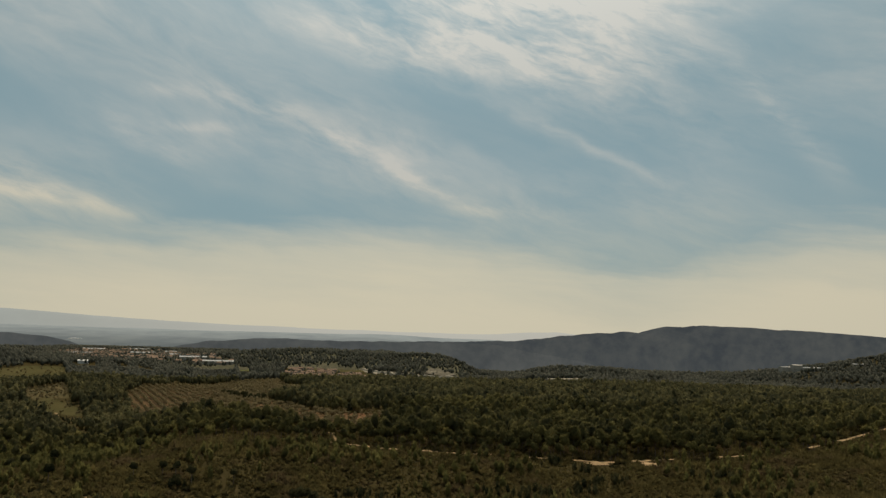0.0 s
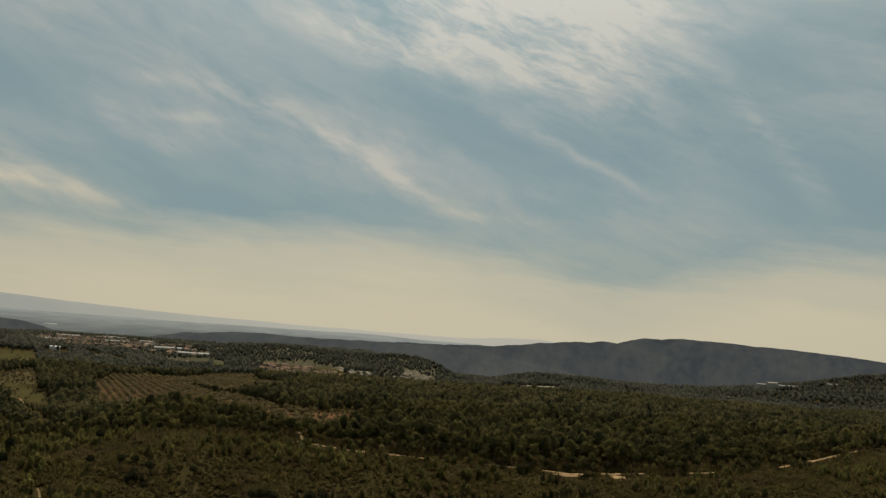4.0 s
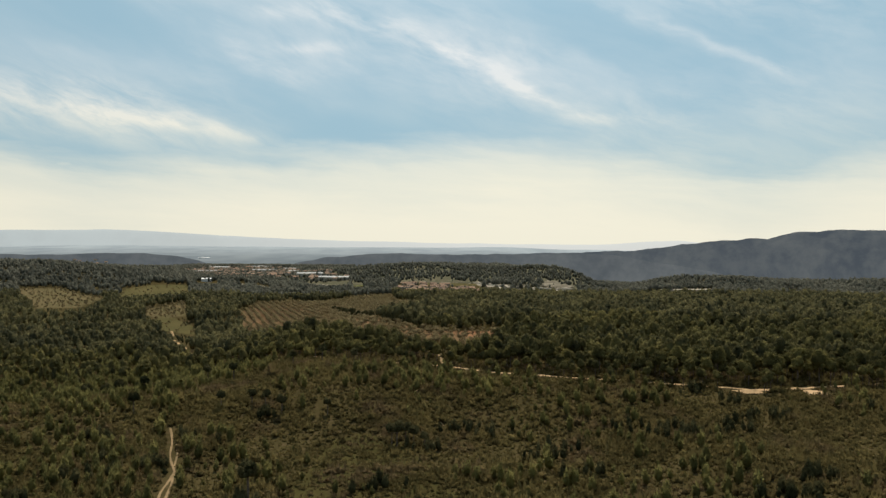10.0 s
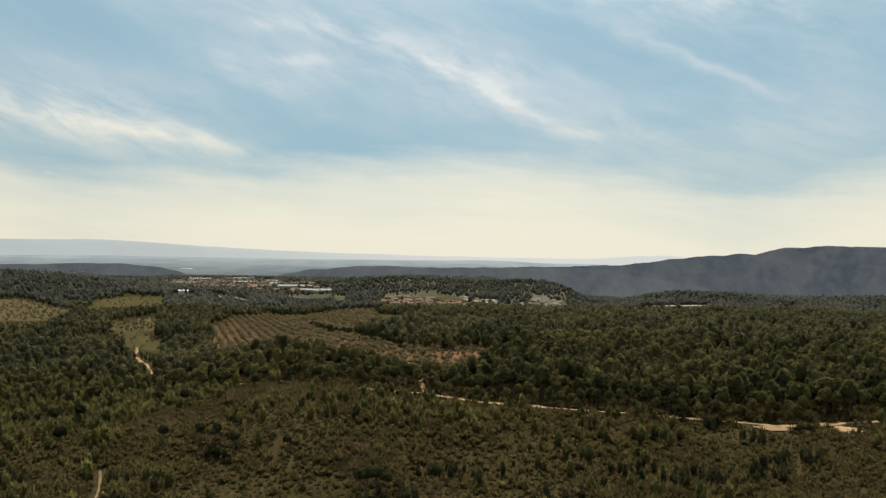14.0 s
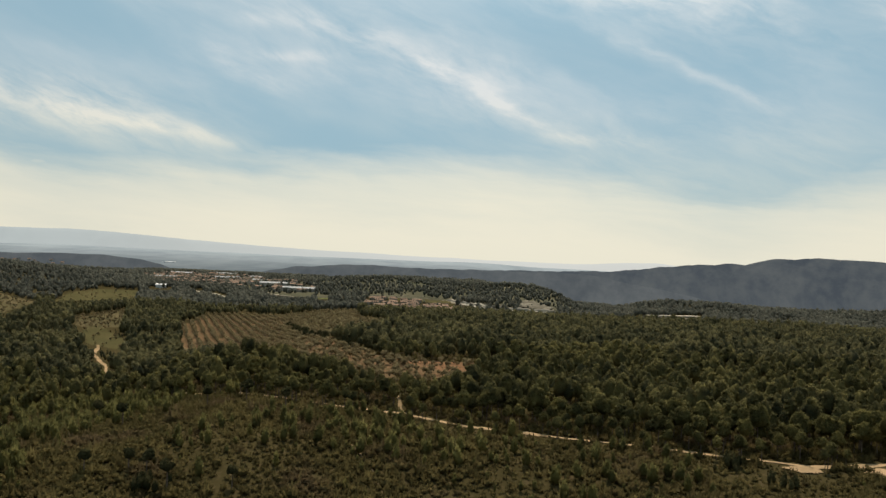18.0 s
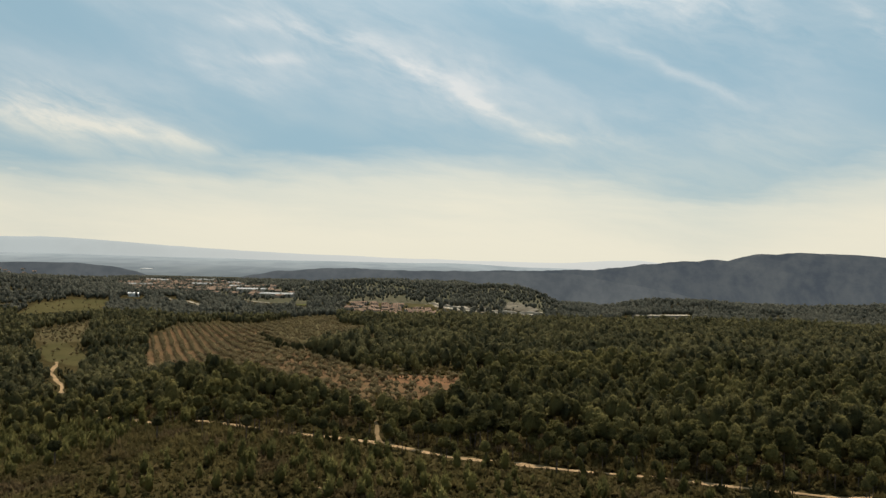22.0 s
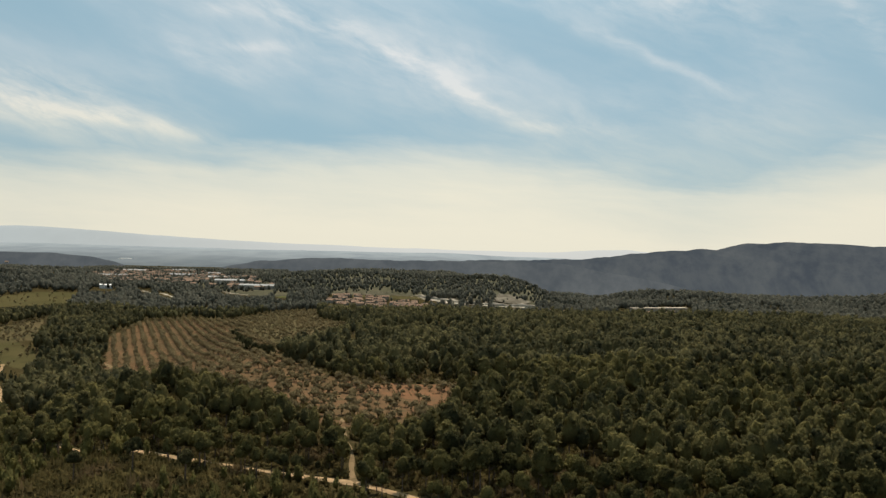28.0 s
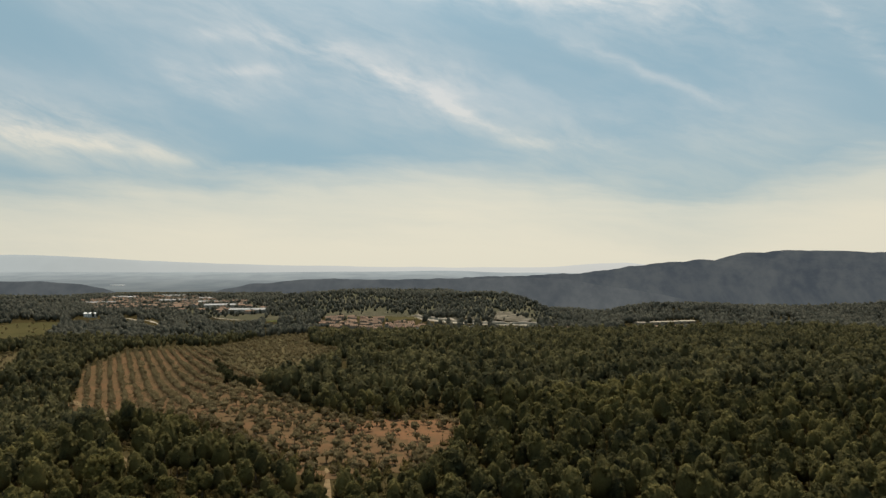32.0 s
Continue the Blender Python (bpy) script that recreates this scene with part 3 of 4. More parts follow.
for n_, (x, y) in enumerate(BALD):
    patch("bare_patch_%d" % (n_ + 1), [(x + (1.8 + n_ % 3 * 0.5) * math.cos(a) * (1 + 0.25 * math.sin(3 * a + n_)), y + (1.5 + n_ % 2 * 0.5) * math.sin(a)) for a in np.linspace(0, 5.8, 12)], M_TRAIL, "bare ochre earth showing in the scrub", "bare earth", 0.8, 0.2)
patch("field_orchard", SOIL, M_FIELD, "orange-brown tilled orchard earth with dry grass", "field")
patch("field_tip", [(-12, 600), (12, 598), (49, 597), (44, 560), (30, 548), (14, 566), (-8, 584)], M_RED, "bare red earth at the orchard's corner", "field", 3.0, 0.24)
patch("field_terrace", TERRACE, M_FALLOW, "straw-coloured fallow field above the orchard", "field")
patch("field_meadow", MEADOW, M_MEADOW, "small green meadow among pines", "meadow")
patch("field_olives", OLIVES, M_FALLOW, "dry grassy olive plot", "field")
patch("field_long_meadow", LONG_MEADOW, M_MEADOW, "long green meadow in the valley", "meadow", 6.0)
patch("field_west", WEST_FIELD, M_FALLOW, "sandy fallow strip dotted with trees", "field", 6.0)

# ---- trees and shrubs ----
PHI = (1 + 5 ** 0.5) / 2
ICO_V = np.array([(-1, PHI, 0), (1, PHI, 0), (-1, -PHI, 0), (1, -PHI, 0), (0, -1, PHI), (0, 1, PHI), (0, -1, -PHI), (0, 1, -PHI), (PHI, 0, -1), (PHI, 0, 1), (-PHI, 0, -1), (-PHI, 0, 1)]) / math.hypot(1, PHI)
ICO_F = np.array([int(c, 16) for c in "0b5" "051" "017" "07a" "0ab" "159" "5b4" "ba2" "a76" "718" "394" "342" "326" "368" "389" "495" "24b" "62a" "867" "981"]).reshape(-1, 3)
OCT_V = np.array([(1, 0, 0), (-1, 0, 0), (0, 1, 0), (0, -1, 0), (0, 0, 1), (0, 0, -1)], float)
OCT_F = np.array([(0, 2, 4), (2, 1, 4), (1, 3, 4), (3, 0, 4), (2, 0, 5), (1, 2, 5), (3, 1, 5), (0, 3, 5)])


def turned(rng):
    """A random turn."""
    q = rng.normal(size=4)
    w_, x, y, z = q / np.linalg.norm(q)
    return np.array([[1 - 2 * (y * y + z * z), 2 * (x * y - w_ * z), 2 * (x * z + w_ * y)], [2 * (x * y + w_ * z), 1 - 2 * (x * x + z * z), 2 * (y * z - w_ * x)],
                     [2 * (x * z - w_ * y), 2 * (y * z + w_ * x), 1 - 2 * (x * x + y * y)]])


def clumps(rng, places, sizes, base, flat=0.8, jitter=0.28, tufts=0):
    """Leaf clumps of crumpled shape, and loose tufts round their outlines."""
    bv, bf = base
    vs, fs, n = [], [], 0
    for p, r in zip(places, sizes):
        v = (bv * (1 + rng.uniform(-jitter, jitter, (len(bv), 1)))) @ turned(rng) * r * (1, 1, flat) + p
        vs.append(v), fs.append(bf + n)
        n += len(v)
        for _ in range(tufts):
            d = rng.normal(size=3)
            d /= np.linalg.norm(d)
            c, s_ = p + d * r * rng.uniform(0.85, 1.2) * (1, 1, flat), r * rng.uniform(0.25, 0.5)
            vs.append(c + rng.normal(size=(3, 3)) * s_ * 0.6), fs.append(np.array([(n, n + 1, n + 2)]))
            n += 3
    return np.concatenate(vs), np.concatenate(fs)


def stick(a, b, ra, rb, sides=5):
    """A tapered limb from a to b."""
    a, b = np.array(a, float), np.array(b, float)
    d = (b - a) / np.linalg.norm(b - a)
    u = np.cross(d, (0.3, 1, 0.1))
    u /= np.linalg.norm(u)
    w_ = np.cross(d, u)
    t = np.arange(sides) * 2 * math.pi / sides
    ring = np.cos(t)[:, None] * u + np.sin(t)[:, None] * w_
    k = np.arange(sides)
    j = (k + 1) % sides
    return np.concatenate([a + ring * ra, b + ring * rb]), np.concatenate([np.stack([k, j, j + sides], -1), np.stack([k, j + sides, k + sides], -1)])


def joined(pieces):
    n, vs, fs = 0, [], []
    for v, f in pieces:
        vs.append(v), fs.append(f + n)
        n += len(v)
    return np.concatenate(vs), np.concatenate(fs)


def pine_crown(rng, count, base, tufts, tall=9.0, wide=2.3, bottom=0.3, clump=0.42, dome=False):
    """An uneven crown of clumps: egg-shaped in the wood, or a flat-bottomed dome on a bare trunk."""
    u = (np.arange(count) + rng.uniform(0, 1, count)) / count
    ang = np.arange(count) * 2.399 + rng.uniform(-0.5, 0.5, count)
    if dome:
        r = np.sqrt(np.clip(1 - (0.96 * (1 - u ** 1.2)) ** 2, 0.03, 1)) * np.where(u > 0.85, 0.7, 1.0)
    else:
        r = np.sin(math.pi * np.clip(u, 0.05, 0.93) ** 1.08)
    r = r * wide * rng.uniform(0.5, 0.9, count) * rng.uniform(0.8, 1.2)
    z = tall * (bottom + 0.06 + (1 - bottom - 0.14) * (1 - u))
    size = wide * clump * rng.uniform(0.75, 1.25, count)
    return clumps(rng, np.stack([r * np.cos(ang), r * np.sin(ang), z], -1), size, base, 1.1, 0.28, tufts)


def finer(v, f):
    """Each triangle in four, pushed out to the sphere."""
    v, seen, out_ = [np.array(p) for p in v], {}, []

    def middle(a, b):
        key = (min(a, b), max(a, b))
        if key not in seen:
            seen[key] = len(v)
            m = v[a] + v[b]
            v.append(m / np.linalg.norm(m))
        return seen[key]

    for a, b, c in f:
        ab, bc, ca = middle(a, b), middle(b, c), middle(c, a)
        out_ += [(a, ab, ca), (ab, b, bc), (ca, bc, c), (ab, bc, ca)]
    return np.array(v), np.array(out_)


def shingles(rng, root, d, long, spiky=0.0):
    """Needle sprays that lie on a crown like loose shingles, their tips a little proud; a share of them stands upright."""
    side = np.cross(d, rng.normal(size=d.shape))
    side = side / np.linalg.norm(side, axis=1)[:, None]
    along_ = np.cross(d, side)
    size_ = long * rng.uniform(0.6, 1.35, (len(d), 1))
    tip = root + along_ * size_ * 0.8 + (d + (0, 0, 0.25)) * size_ * rng.uniform(-0.1, 0.55, (len(d), 1))
    up = rng.uniform(0, 1, (len(d), 1)) < spiky
    tip = np.where(up, root + (d * 0.4 + (0, 0, 1.0)) * size_ * 1.1, tip)
    side = side * np.where(up, 0.3, 0.5)
    v = np.stack([root - side * size_, root + side * size_, tip], 1).reshape(-1, 3)
    return v, np.arange(len(v)).reshape(-1, 3)


def sprays(rng, count, centre, radii, long):
    """Needle sprays all round one clump."""
    d = rng.normal(size=(count, 3))
    d /= np.linalg.norm(d, axis=1)[:, None]
    d[:, 2] = np.where(d[:, 2] < -0.35, -d[:, 2], d[:, 2])
    return shingles(rng, centre + d * radii * rng.uniform(0.86, 1.04, (count, 1)), d, long)


def soft_crown(rng, body, lumps, leaves, tall, wide, bottom, long, spiky=0.0):
    """A crown as one uneven body with side lumps, covered in needle sprays."""
    bv, bf = body
    mid, half = tall * (1 + bottom) / 2, tall * (1 - bottom) / 2
    lean = rng.normal(0, 0.12, 2) * wide
    q = bv * (1 + rng.uniform(-0.16, 0.16, (len(bv), 1)))
    taper = np.clip(1.0 - 0.30 * q[:, 2:3], 0.5, 1.3)
    core = np.concatenate([q[:, :2] * wide * 0.86 * taper + lean * (q[:, 2:3] + 1), q[:, 2:3] * half * 0.94 + mid], 1)
    out_ = [(core, bf)]
    for _ in range(lumps):
        a, u = rng.uniform(0, 6.28), rng.uniform(-0.7, 0.75)
        r = wide * (0.75 - 0.35 * u)
        c = np.array((r * math.cos(a), r * math.sin(a), mid + half * u))
        out_.append(clumps(rng, [c], [wide * rng.uniform(0.26, 0.4)], (OCT_V, OCT_F), 1.1, 0.25))
        out_.append(sprays(rng, max(2, leaves // 14), c, wide * 0.33, long))
    d = rng.normal(size=(leaves, 3))
    d /= np.linalg.norm(d, axis=1)[:, None]
    d[:, 2] = np.where(d[:, 2] < -0.35, -d[:, 2], d[:, 2])
    root = np.concatenate([d[:, :2] * wide * 0.88 * np.clip(1.0 - 0.30 * d[:, 2:3], 0.5, 1.3) + lean * (d[:, 2:3] + 1), d[:, 2:3] * half * 0.96 + mid], 1)
    out_.append(shingles(rng, root + rng.normal(size=root.shape) * long * 0.12, d, long, spiky))
    return joined(out_)


def pine_trunk(rng, tall=8.0, limbs=4):
    lean = rng.uniform(-0.35, 0.35, 2)
    mid, top = (lean[0] * 0.5, lean[1] * 0.5, tall * 0.4), (lean[0], lean[1], tall * 0.86)
    out_ = [stick((0, 0, -0.4), mid, 0.22, 0.16), stick(mid, top, 0.16, 0.05)]
    for k in range(limbs):
        a, z = rng.uniform(0, 6.28), tall * rng.uniform(0.38, 0.62)
        out_.append(stick((lean[0] * 0.6, lean[1] * 0.6, z), (1.7 * math.cos(a), 1.7 * math.sin(a), z + rng.uniform(0.5, 1.3)), 0.08, 0.03, 4))
    return joined(out_)


def templates(make, seeds):
    return [make(np.random.default_rng(s_)) for s_ in seeds]


def two(crown, trunk):
    """One template with leaves and bark: vertices, triangles, material index."""
    v, f = joined([crown, trunk])
    return v, f, np.concatenate([np.zeros(len(crown[1]), int), np.ones(len(trunk[1]), int)])


def lone(crown):
    return crown[0], crown[1], np.zeros(len(crown[1]), int)


ICO, OCT = (ICO_V, ICO_F), (OCT_V, OCT_F)
BALL = finer(ICO_V, ICO_F)
PINE_CROWNS = templates(lambda r: soft_crown(r, BALL, 12, 330, 10.4, 2.25, 0.5, 0.6), range(10, 16))
PINE_TRUNKS = templates(lambda r: pine_trunk(r, 9.4), range(20, 26))
PINES_NEAR = [two(c, t) for c, t in zip(templates(lambda r: soft_crown(r, BALL, 7, 78, 10.4, 2.2, 0.34, 0.75), range(30, 36)), templates(lambda r: pine_trunk(r, 8.0, 0), range(40, 46)))]
PINES_MID = [two(c, t) for c, t in zip(templates(lambda r: soft_crown(r, ICO, 2, 16, 10.2, 2.4, 0.16, 1.2), range(50, 56)), templates(lambda r: stick((0, 0, 0), (0.2, 0.1, 5), 0.2, 0.1, 3), range(60, 66)))]
PINES_FAR = [lone(c) for c in templates(lambda r: soft_crown(r, ICO, 0, 6, 9.6, 3.0, 0.06, 2.0), range(70, 76))]
SHRUBS = [lone(c) for c in templates(lambda r: soft_crown(r, OCT, 0, 19, 1.15, 1.3, -0.3, 0.75, 0.65), range(80, 88))]
PINES_VERGE = [two(c, t) for c, t in zip(templates(lambda r: soft_crown(r, BALL, 6, 80, 10.6, 2.1, 0.54, 0.7), range(120, 126)), templates(lambda r: pine_trunk(r, 9.6, 2), range(130, 136)))]
UMBRELLA_CROWNS = templates(lambda r: soft_crown(r, BALL, 12, 260, 11.0, 2.5, 0.6, 0.6), range(140, 144))
UMBRELLA_TRUNKS = templates(lambda r: joined([pine_trunk(r, 11.0, 4), stick((0.02, 0, -0.4), (0.1, 0.1, 7.5), 0.32, 0.2)]), range(150, 154))
YOUNG = [lone(c) for c in templates(lambda r: soft_crown(r, ICO, 1, 36, 4.4, 1.25, 0.02, 0.75, 0.6), range(90, 96))]
FRUIT_CROWNS = templates(lambda r: joined([pine_crown(r, 5, OCT, 4, 3.2, 1.75, 0.30, 0.26, True), soft_crown(r, OCT, 0, 58, 3.2, 1.7, 0.4, 0.55, 0.3)]), range(100, 106))
FRUIT_TRUNKS = templates(lambda r: joined([stick((0, 0, -0.2), (0, 0, 1.1), 0.12, 0.09)] + [stick((0, 0, 1.0), (0.8 * math.cos(a), 0.8 * math.sin(a), 2.1), 0.07, 0.03, 4) for a in (0.3, 2.4, 4.5)]), range(110, 116))
FRUIT = [two(c, t) for c, t in zip(FRUIT_CROWNS, FRUIT_TRUNKS)]


def stuff(name, kinds, xy, size, materials, label, category, sink=0.1, seed=0):
    """Many plants as one object: each is one of the kinds, turned and scaled."""
    rng = np.random.default_rng(seed)
    pick, vs, fs, ms, n = rng.integers(0, len(kinds), len(xy)), [], [], [], 0
    z = land(xy[:, 0], xy[:, 1]) - sink
    for k, (v, f, m) in enumerate(kinds):
        i = np.nonzero(pick == k)[0]
        if not len(i):
            continue
        a = rng.uniform(0, 6.28, len(i))
        c, s_ = np.cos(a)[:, None], np.sin(a)[:, None]
        wide = size[i][:, None] * rng.uniform(0.85, 1.2, (len(i), 1))
        V = np.stack([(v[:, 0] * c - v[:, 1] * s_) * wide + xy[i, 0][:, None], (v[:, 0] * s_ + v[:, 1] * c) * wide + xy[i, 1][:, None], v[:, 2] * size[i][:, None] + z[i][:, None]], -1)
        vs.append(V.reshape(-1, 3))
        fs.append((f[None] + (n + np.arange(len(i)) * len(v))[:, None, None]).reshape(-1, 3))
        ms.append(np.tile(m, len(i)))
        n += len(i) * len(v)
    me = mesh_from(name, np.concatenate(vs), np.concatenate(fs), materials, np.concatenate(ms), smooth=True)
    return tagged(new(name, me), label, category, kind="stuff")


def jittered(x0, x1, y0, y1, gap, seed):
    """Points on a loose grid."""
    rng = np.random.default_rng(seed)
    X, Y = np.meshgrid(np.arange(x0, x1, gap), np.arange(y0, y1, gap))
    p = np.stack([X.ravel(), Y.ravel()], -1) + rng.uniform(-0.48, 0.48, (X.size, 2)) * gap
    return p[rng.permutation(len(p))]


def seen_side(p, margin=15):
    """The stretch of land on either side of the flight line that is planted."""
    return (p[:, 0] > -0.63 * p[:, 1] - margin) & (p[:, 0] < 0.82 * p[:, 1] + margin)


TRACK_X = np.array([p[0] for p in TRACK[::-1]])
TRACK_Y = np.array([p[1] for p in TRACK[::-1]])


def behind_track(p):
    """Whether a point lies on the wooded side of the track."""
    return p[:, 1] > np.interp(p[:, 0], TRACK_X[3:], TRACK_Y[3:]) + 1


SPORTS = [(-292, 1587), (-252, 1502), (-212, 1462), (-180, 1501), (-191, 1590)]
LAWN = [(-176, 1521), (-158, 1497), (-138, 1373), (-163, 1400)]
FIELDS = [ORCHARD, TERRACE, MEADOW, OLIVES, LONG_MEADOW, WEST_FIELD, SPORTS, LAWN]
SITE = [(944, 1516), (1044, 1516), (1048, 1545), (944, 1548)]
LANE = [(-399, 1524), (-369, 1478), (-349, 1470), (-307, 1386)]
TOWN = [(-700, 2050), (-700, 2330), (-570, 2420), (-430, 2240), (-330, 1900), (-190, 1600), (-190, 1540), (-290, 1480), (-370, 1700), (-510, 1700)]
HAMLET = [(-78, 1320), (-66, 1368), (-13, 1356), (22, 1322), (68, 1288), (56, 1212), (10, 1203), (-28, 1240), (-70, 1246)]
CLEAR_ROAD = [(42, 1385), (69, 1345), (99, 1307), (136, 1285), (159, 1275), (205, 1268)]


def open_land(p):
    bad = near_line(TRACK, p[:, 0], p[:, 1]) < 2.5
    bad |= near_line(SPUR, p[:, 0], p[:, 1]) < 2.2
    bad |= near_line(EDGE_PATH, p[:, 0], p[:, 1]) < 3.2
    bad |= near_line(CLEAR_ROAD, p[:, 0], p[:, 1]) < 9
    bad |= near_line(LANE, p[:, 0], p[:, 1]) < 9
    for poly in FIELDS + [TOWN, HAMLET, SITE]:
        bad |= inside(poly, p[:, 0], p[:, 1])
    return bad


FARM = [(-485, 1520), (-440, 1520), (-440, 1560), (-485, 1560)]
BARE = [(160, 1325), (184, 1452), (200, 1445), (208, 1400), (218, 1330), (196, 1290)]
PLOT = [(-82, 1395), (-66, 1455), (-29, 1525), (22, 1463), (48, 1405), (62, 1352), (24, 1340), (-13, 1358), (-66, 1372)]
DEPOT = [(322, 1252), (440, 1285), (438, 1312), (320, 1278)]
INSTITUTION = [(955, 1528), (1038, 1526), (1040, 1536), (955, 1538)]
HILL = [(-420, 1620), (-300, 1560), (-150, 1400), (60, 1380), (240, 1290), (340, 1330), (360, 1500), (330, 1760), (200, 1800), (-420, 1800)]


def stands_before(p, tall):
    """Whether a tree of that height stands so close before an open plot that it would hide it from the camera."""
    d = p - np.array((5.0, 140.0))
    far_ = np.hypot(d[:, 0], d[:, 1])[:, None]
    bad = np.zeros(len(p), bool)
    for k in (0.2, 0.4, 0.6, 0.8, 1.0):
        q = p + d / far_ * (np.reshape(tall, (-1, 1)) * far_ / 66 * k)
        for poly in FIELDS + [HAMLET, DEPOT, FARM, BARE, PLOT, INSTITUTION]:
            bad |= inside(poly, q[:, 0], q[:, 1])
        bad |= near_line(CLEAR_ROAD, q[:, 0], q[:, 1]) < 5
        bad |= near_line(LANE, q[:, 0], q[:, 1]) < 5
        bad |= near_line(TRACK[17:22], q[:, 0], q[:, 1]) < 1.4
    return bad


def settle(p, size):
    """Trees that would hide an open plot from the camera are shrunk; those still in the way are dropped."""
    size = size.copy()
    for less in (0.5, 0.45):
        tall = stands_before(p, 7.5 * size)
        size[tall] *= less
    ok = ~stands_before(p, 6.0 * size)
    return p[ok], size[ok]


def uneven(p, size, shift=0.0):
    return rough(p[:, 0] + shift, p[:, 1] - shift, size)


def build_pine(crown, trunk):
    base = new("pine_tree")
    tagged(base, "Aleppo pine with a rounded dark green crown on a bare trunk", "pine tree", "pines along the track")
    part("trunk", mesh_from("trunk", trunk[0], trunk[1], [M_BARK], smooth=True), base, "grey-brown bark")
    part("crown", mesh_from("crown", crown[0], crown[1], [M_PINE], smooth=True), base)
    return base


# woods behind the track
rng = np.random.default_rng(5)
wood = jittered(-420, 620, 380, 760, 5.7, 1)
west = (wood[:, 0] < -60) & (rng.uniform(0, 1, len(wood)) < step(480, 680, wood[:, 1]) * step(-40, -110, wood[:, 0]))
wood = wood[(behind_track(wood) | west) & ~open_land(wood) & seen_side(wood)]
size = np.clip(0.92 + 0.16 * uneven(wood, 48, 40) * 0.6 + rng.normal(0, 0.27, len(wood)), 0.4, 1.6)
keep = uneven(wood, 23) > -1.75
wood, size = settle(wood[keep], size[keep])
edge_way = near_line(TRACK[2:16], wood[:, 0], wood[:, 1])
order = np.argsort(edge_way)
near, rest = order[:295], order[295:]
kinds = [build_pine(c, t) for c, t in zip(PINE_CROWNS, PINE_TRUNKS)]
for n_, i in enumerate(near):
    p, s_ = wood[i], size[i] * 0.95
    m = pose(p[0], p[1], float(land(*p)) - 0.1, 0, 0, float(rng.uniform(0, 360))) @ Matrix.Diagonal((s_, s_, s_, 1))
    if n_ < len(kinds):
        kinds[n_].matrix_basis = m
    else:
        t_ = copy_thing(kinds[n_ % len(kinds)], m)
        t_.scale = (s_, s_, s_)
close = rest[wood[rest, 1] < 620]
back_ = rest[wood[rest, 1] >= 620]
stuff("pine_wood", PINES_NEAR, wood[close], size[close], [M_PINE_FAR, M_BARK], "dense dark green pine wood on the plateau", "pine wood", seed=1)
stuff("pine_wood", PINES_MID, wood[back_], size[back_], [M_PINE_HAZED, M_BARK], "dense dark green pine wood on the plateau", "pine wood", seed=2)
def planted(x0, x1, y0, y1, gap, seed, base, patchy):
    """A stretch of wood that keeps clear of tracks, plots and houses."""
    q = jittered(x0, x1, y0, y1, gap, seed)
    q = q[~open_land(q) & seen_side(q) & (uneven(q, 35) > patchy)]
    s = np.clip(base + 0.12 * uneven(q, 60) + rng.normal(0, 0.18, len(q)), 0.45, 1.5)
    slope = inside(HILL, q[:, 0], q[:, 1])
    thin = ~slope | (rng.uniform(0, 1, len(q)) < 0.5 + 0.4 * step(1480, 1600, q[:, 1]) + 0.25 * uneven(q, 45, 9))
    s = np.where(slope, s * 0.8, s)
    return settle(q[thin], s[thin])


wood, size = planted(-720, 1010, 760, 1130, 7.4, 2, 1.0, -1.8)
stuff("pine_wood", PINES_MID, wood, size, [M_PINE_HAZED, M_BARK], "dense pine wood running back to the valley, its green greyed for haze", "pine wood", seed=3)
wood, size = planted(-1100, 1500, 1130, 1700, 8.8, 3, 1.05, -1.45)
stuff("far_wood", PINES_FAR, wood, size, [M_WOOD_HAZED], "distant wooded slopes above the valley, leaf colour greyed for haze", "wood", seed=4)
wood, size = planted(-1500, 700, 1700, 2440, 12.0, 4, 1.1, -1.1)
stuff("far_wood", PINES_FAR, wood, size, [M_WOOD_HAZED], "distant wooded slopes above the valley, leaf colour greyed for haze", "wood", seed=5)
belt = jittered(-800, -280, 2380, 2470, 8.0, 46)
stuff("far_wood", PINES_FAR, belt, rng.uniform(0.9, 1.5, len(belt)), [M_WOOD_HAZED], "belt of dark trees behind the town", "wood", seed=47)
town_trees = jittered(-720, -180, 1480, 2430, 13.0, 6)
town_trees = town_trees[inside(TOWN, town_trees[:, 0], town_trees[:, 1])]
stuff("town_trees", PINES_FAR, town_trees, 0.85 + rng.uniform(-0.25, 0.25, len(town_trees)), [M_WOOD_HAZED], "scattered dark trees among the houses of the town", "trees", seed=7)

# scrub in front of the track; the track shows through the openings
OPENINGS = ((-3, 7), (32, 38), (48, 58), (74, 79), (129, 141), (158, 168), (214, 228), (318, 360))
scrub = jittered(-330, 420, 170, 640, 2.25, 8)
edge_ = near_line(TRACK, scrub[:, 0], scrub[:, 1])
scrub = scrub[(~behind_track(scrub) | (edge_ < 34)) & ~open_land(scrub) & seen_side(scrub, 20) & (near_line(FOOTPATH, scrub[:, 0], scrub[:, 1]) > 2.0) & (near_line(TRAIL, scrub[:, 0], scrub[:, 1]) > 0.6)]
scrub = scrub[(scrub[:, 1] < 540) | (scrub[:, 0] < -40)]
for x, y in BALD:
    scrub = scrub[np.hypot(scrub[:, 0] - x, scrub[:, 1] - y) > 2.4]
scrub = scrub[uneven(scrub, 7) + 0.5 * uneven(scrub, 2.3) > -2.5]
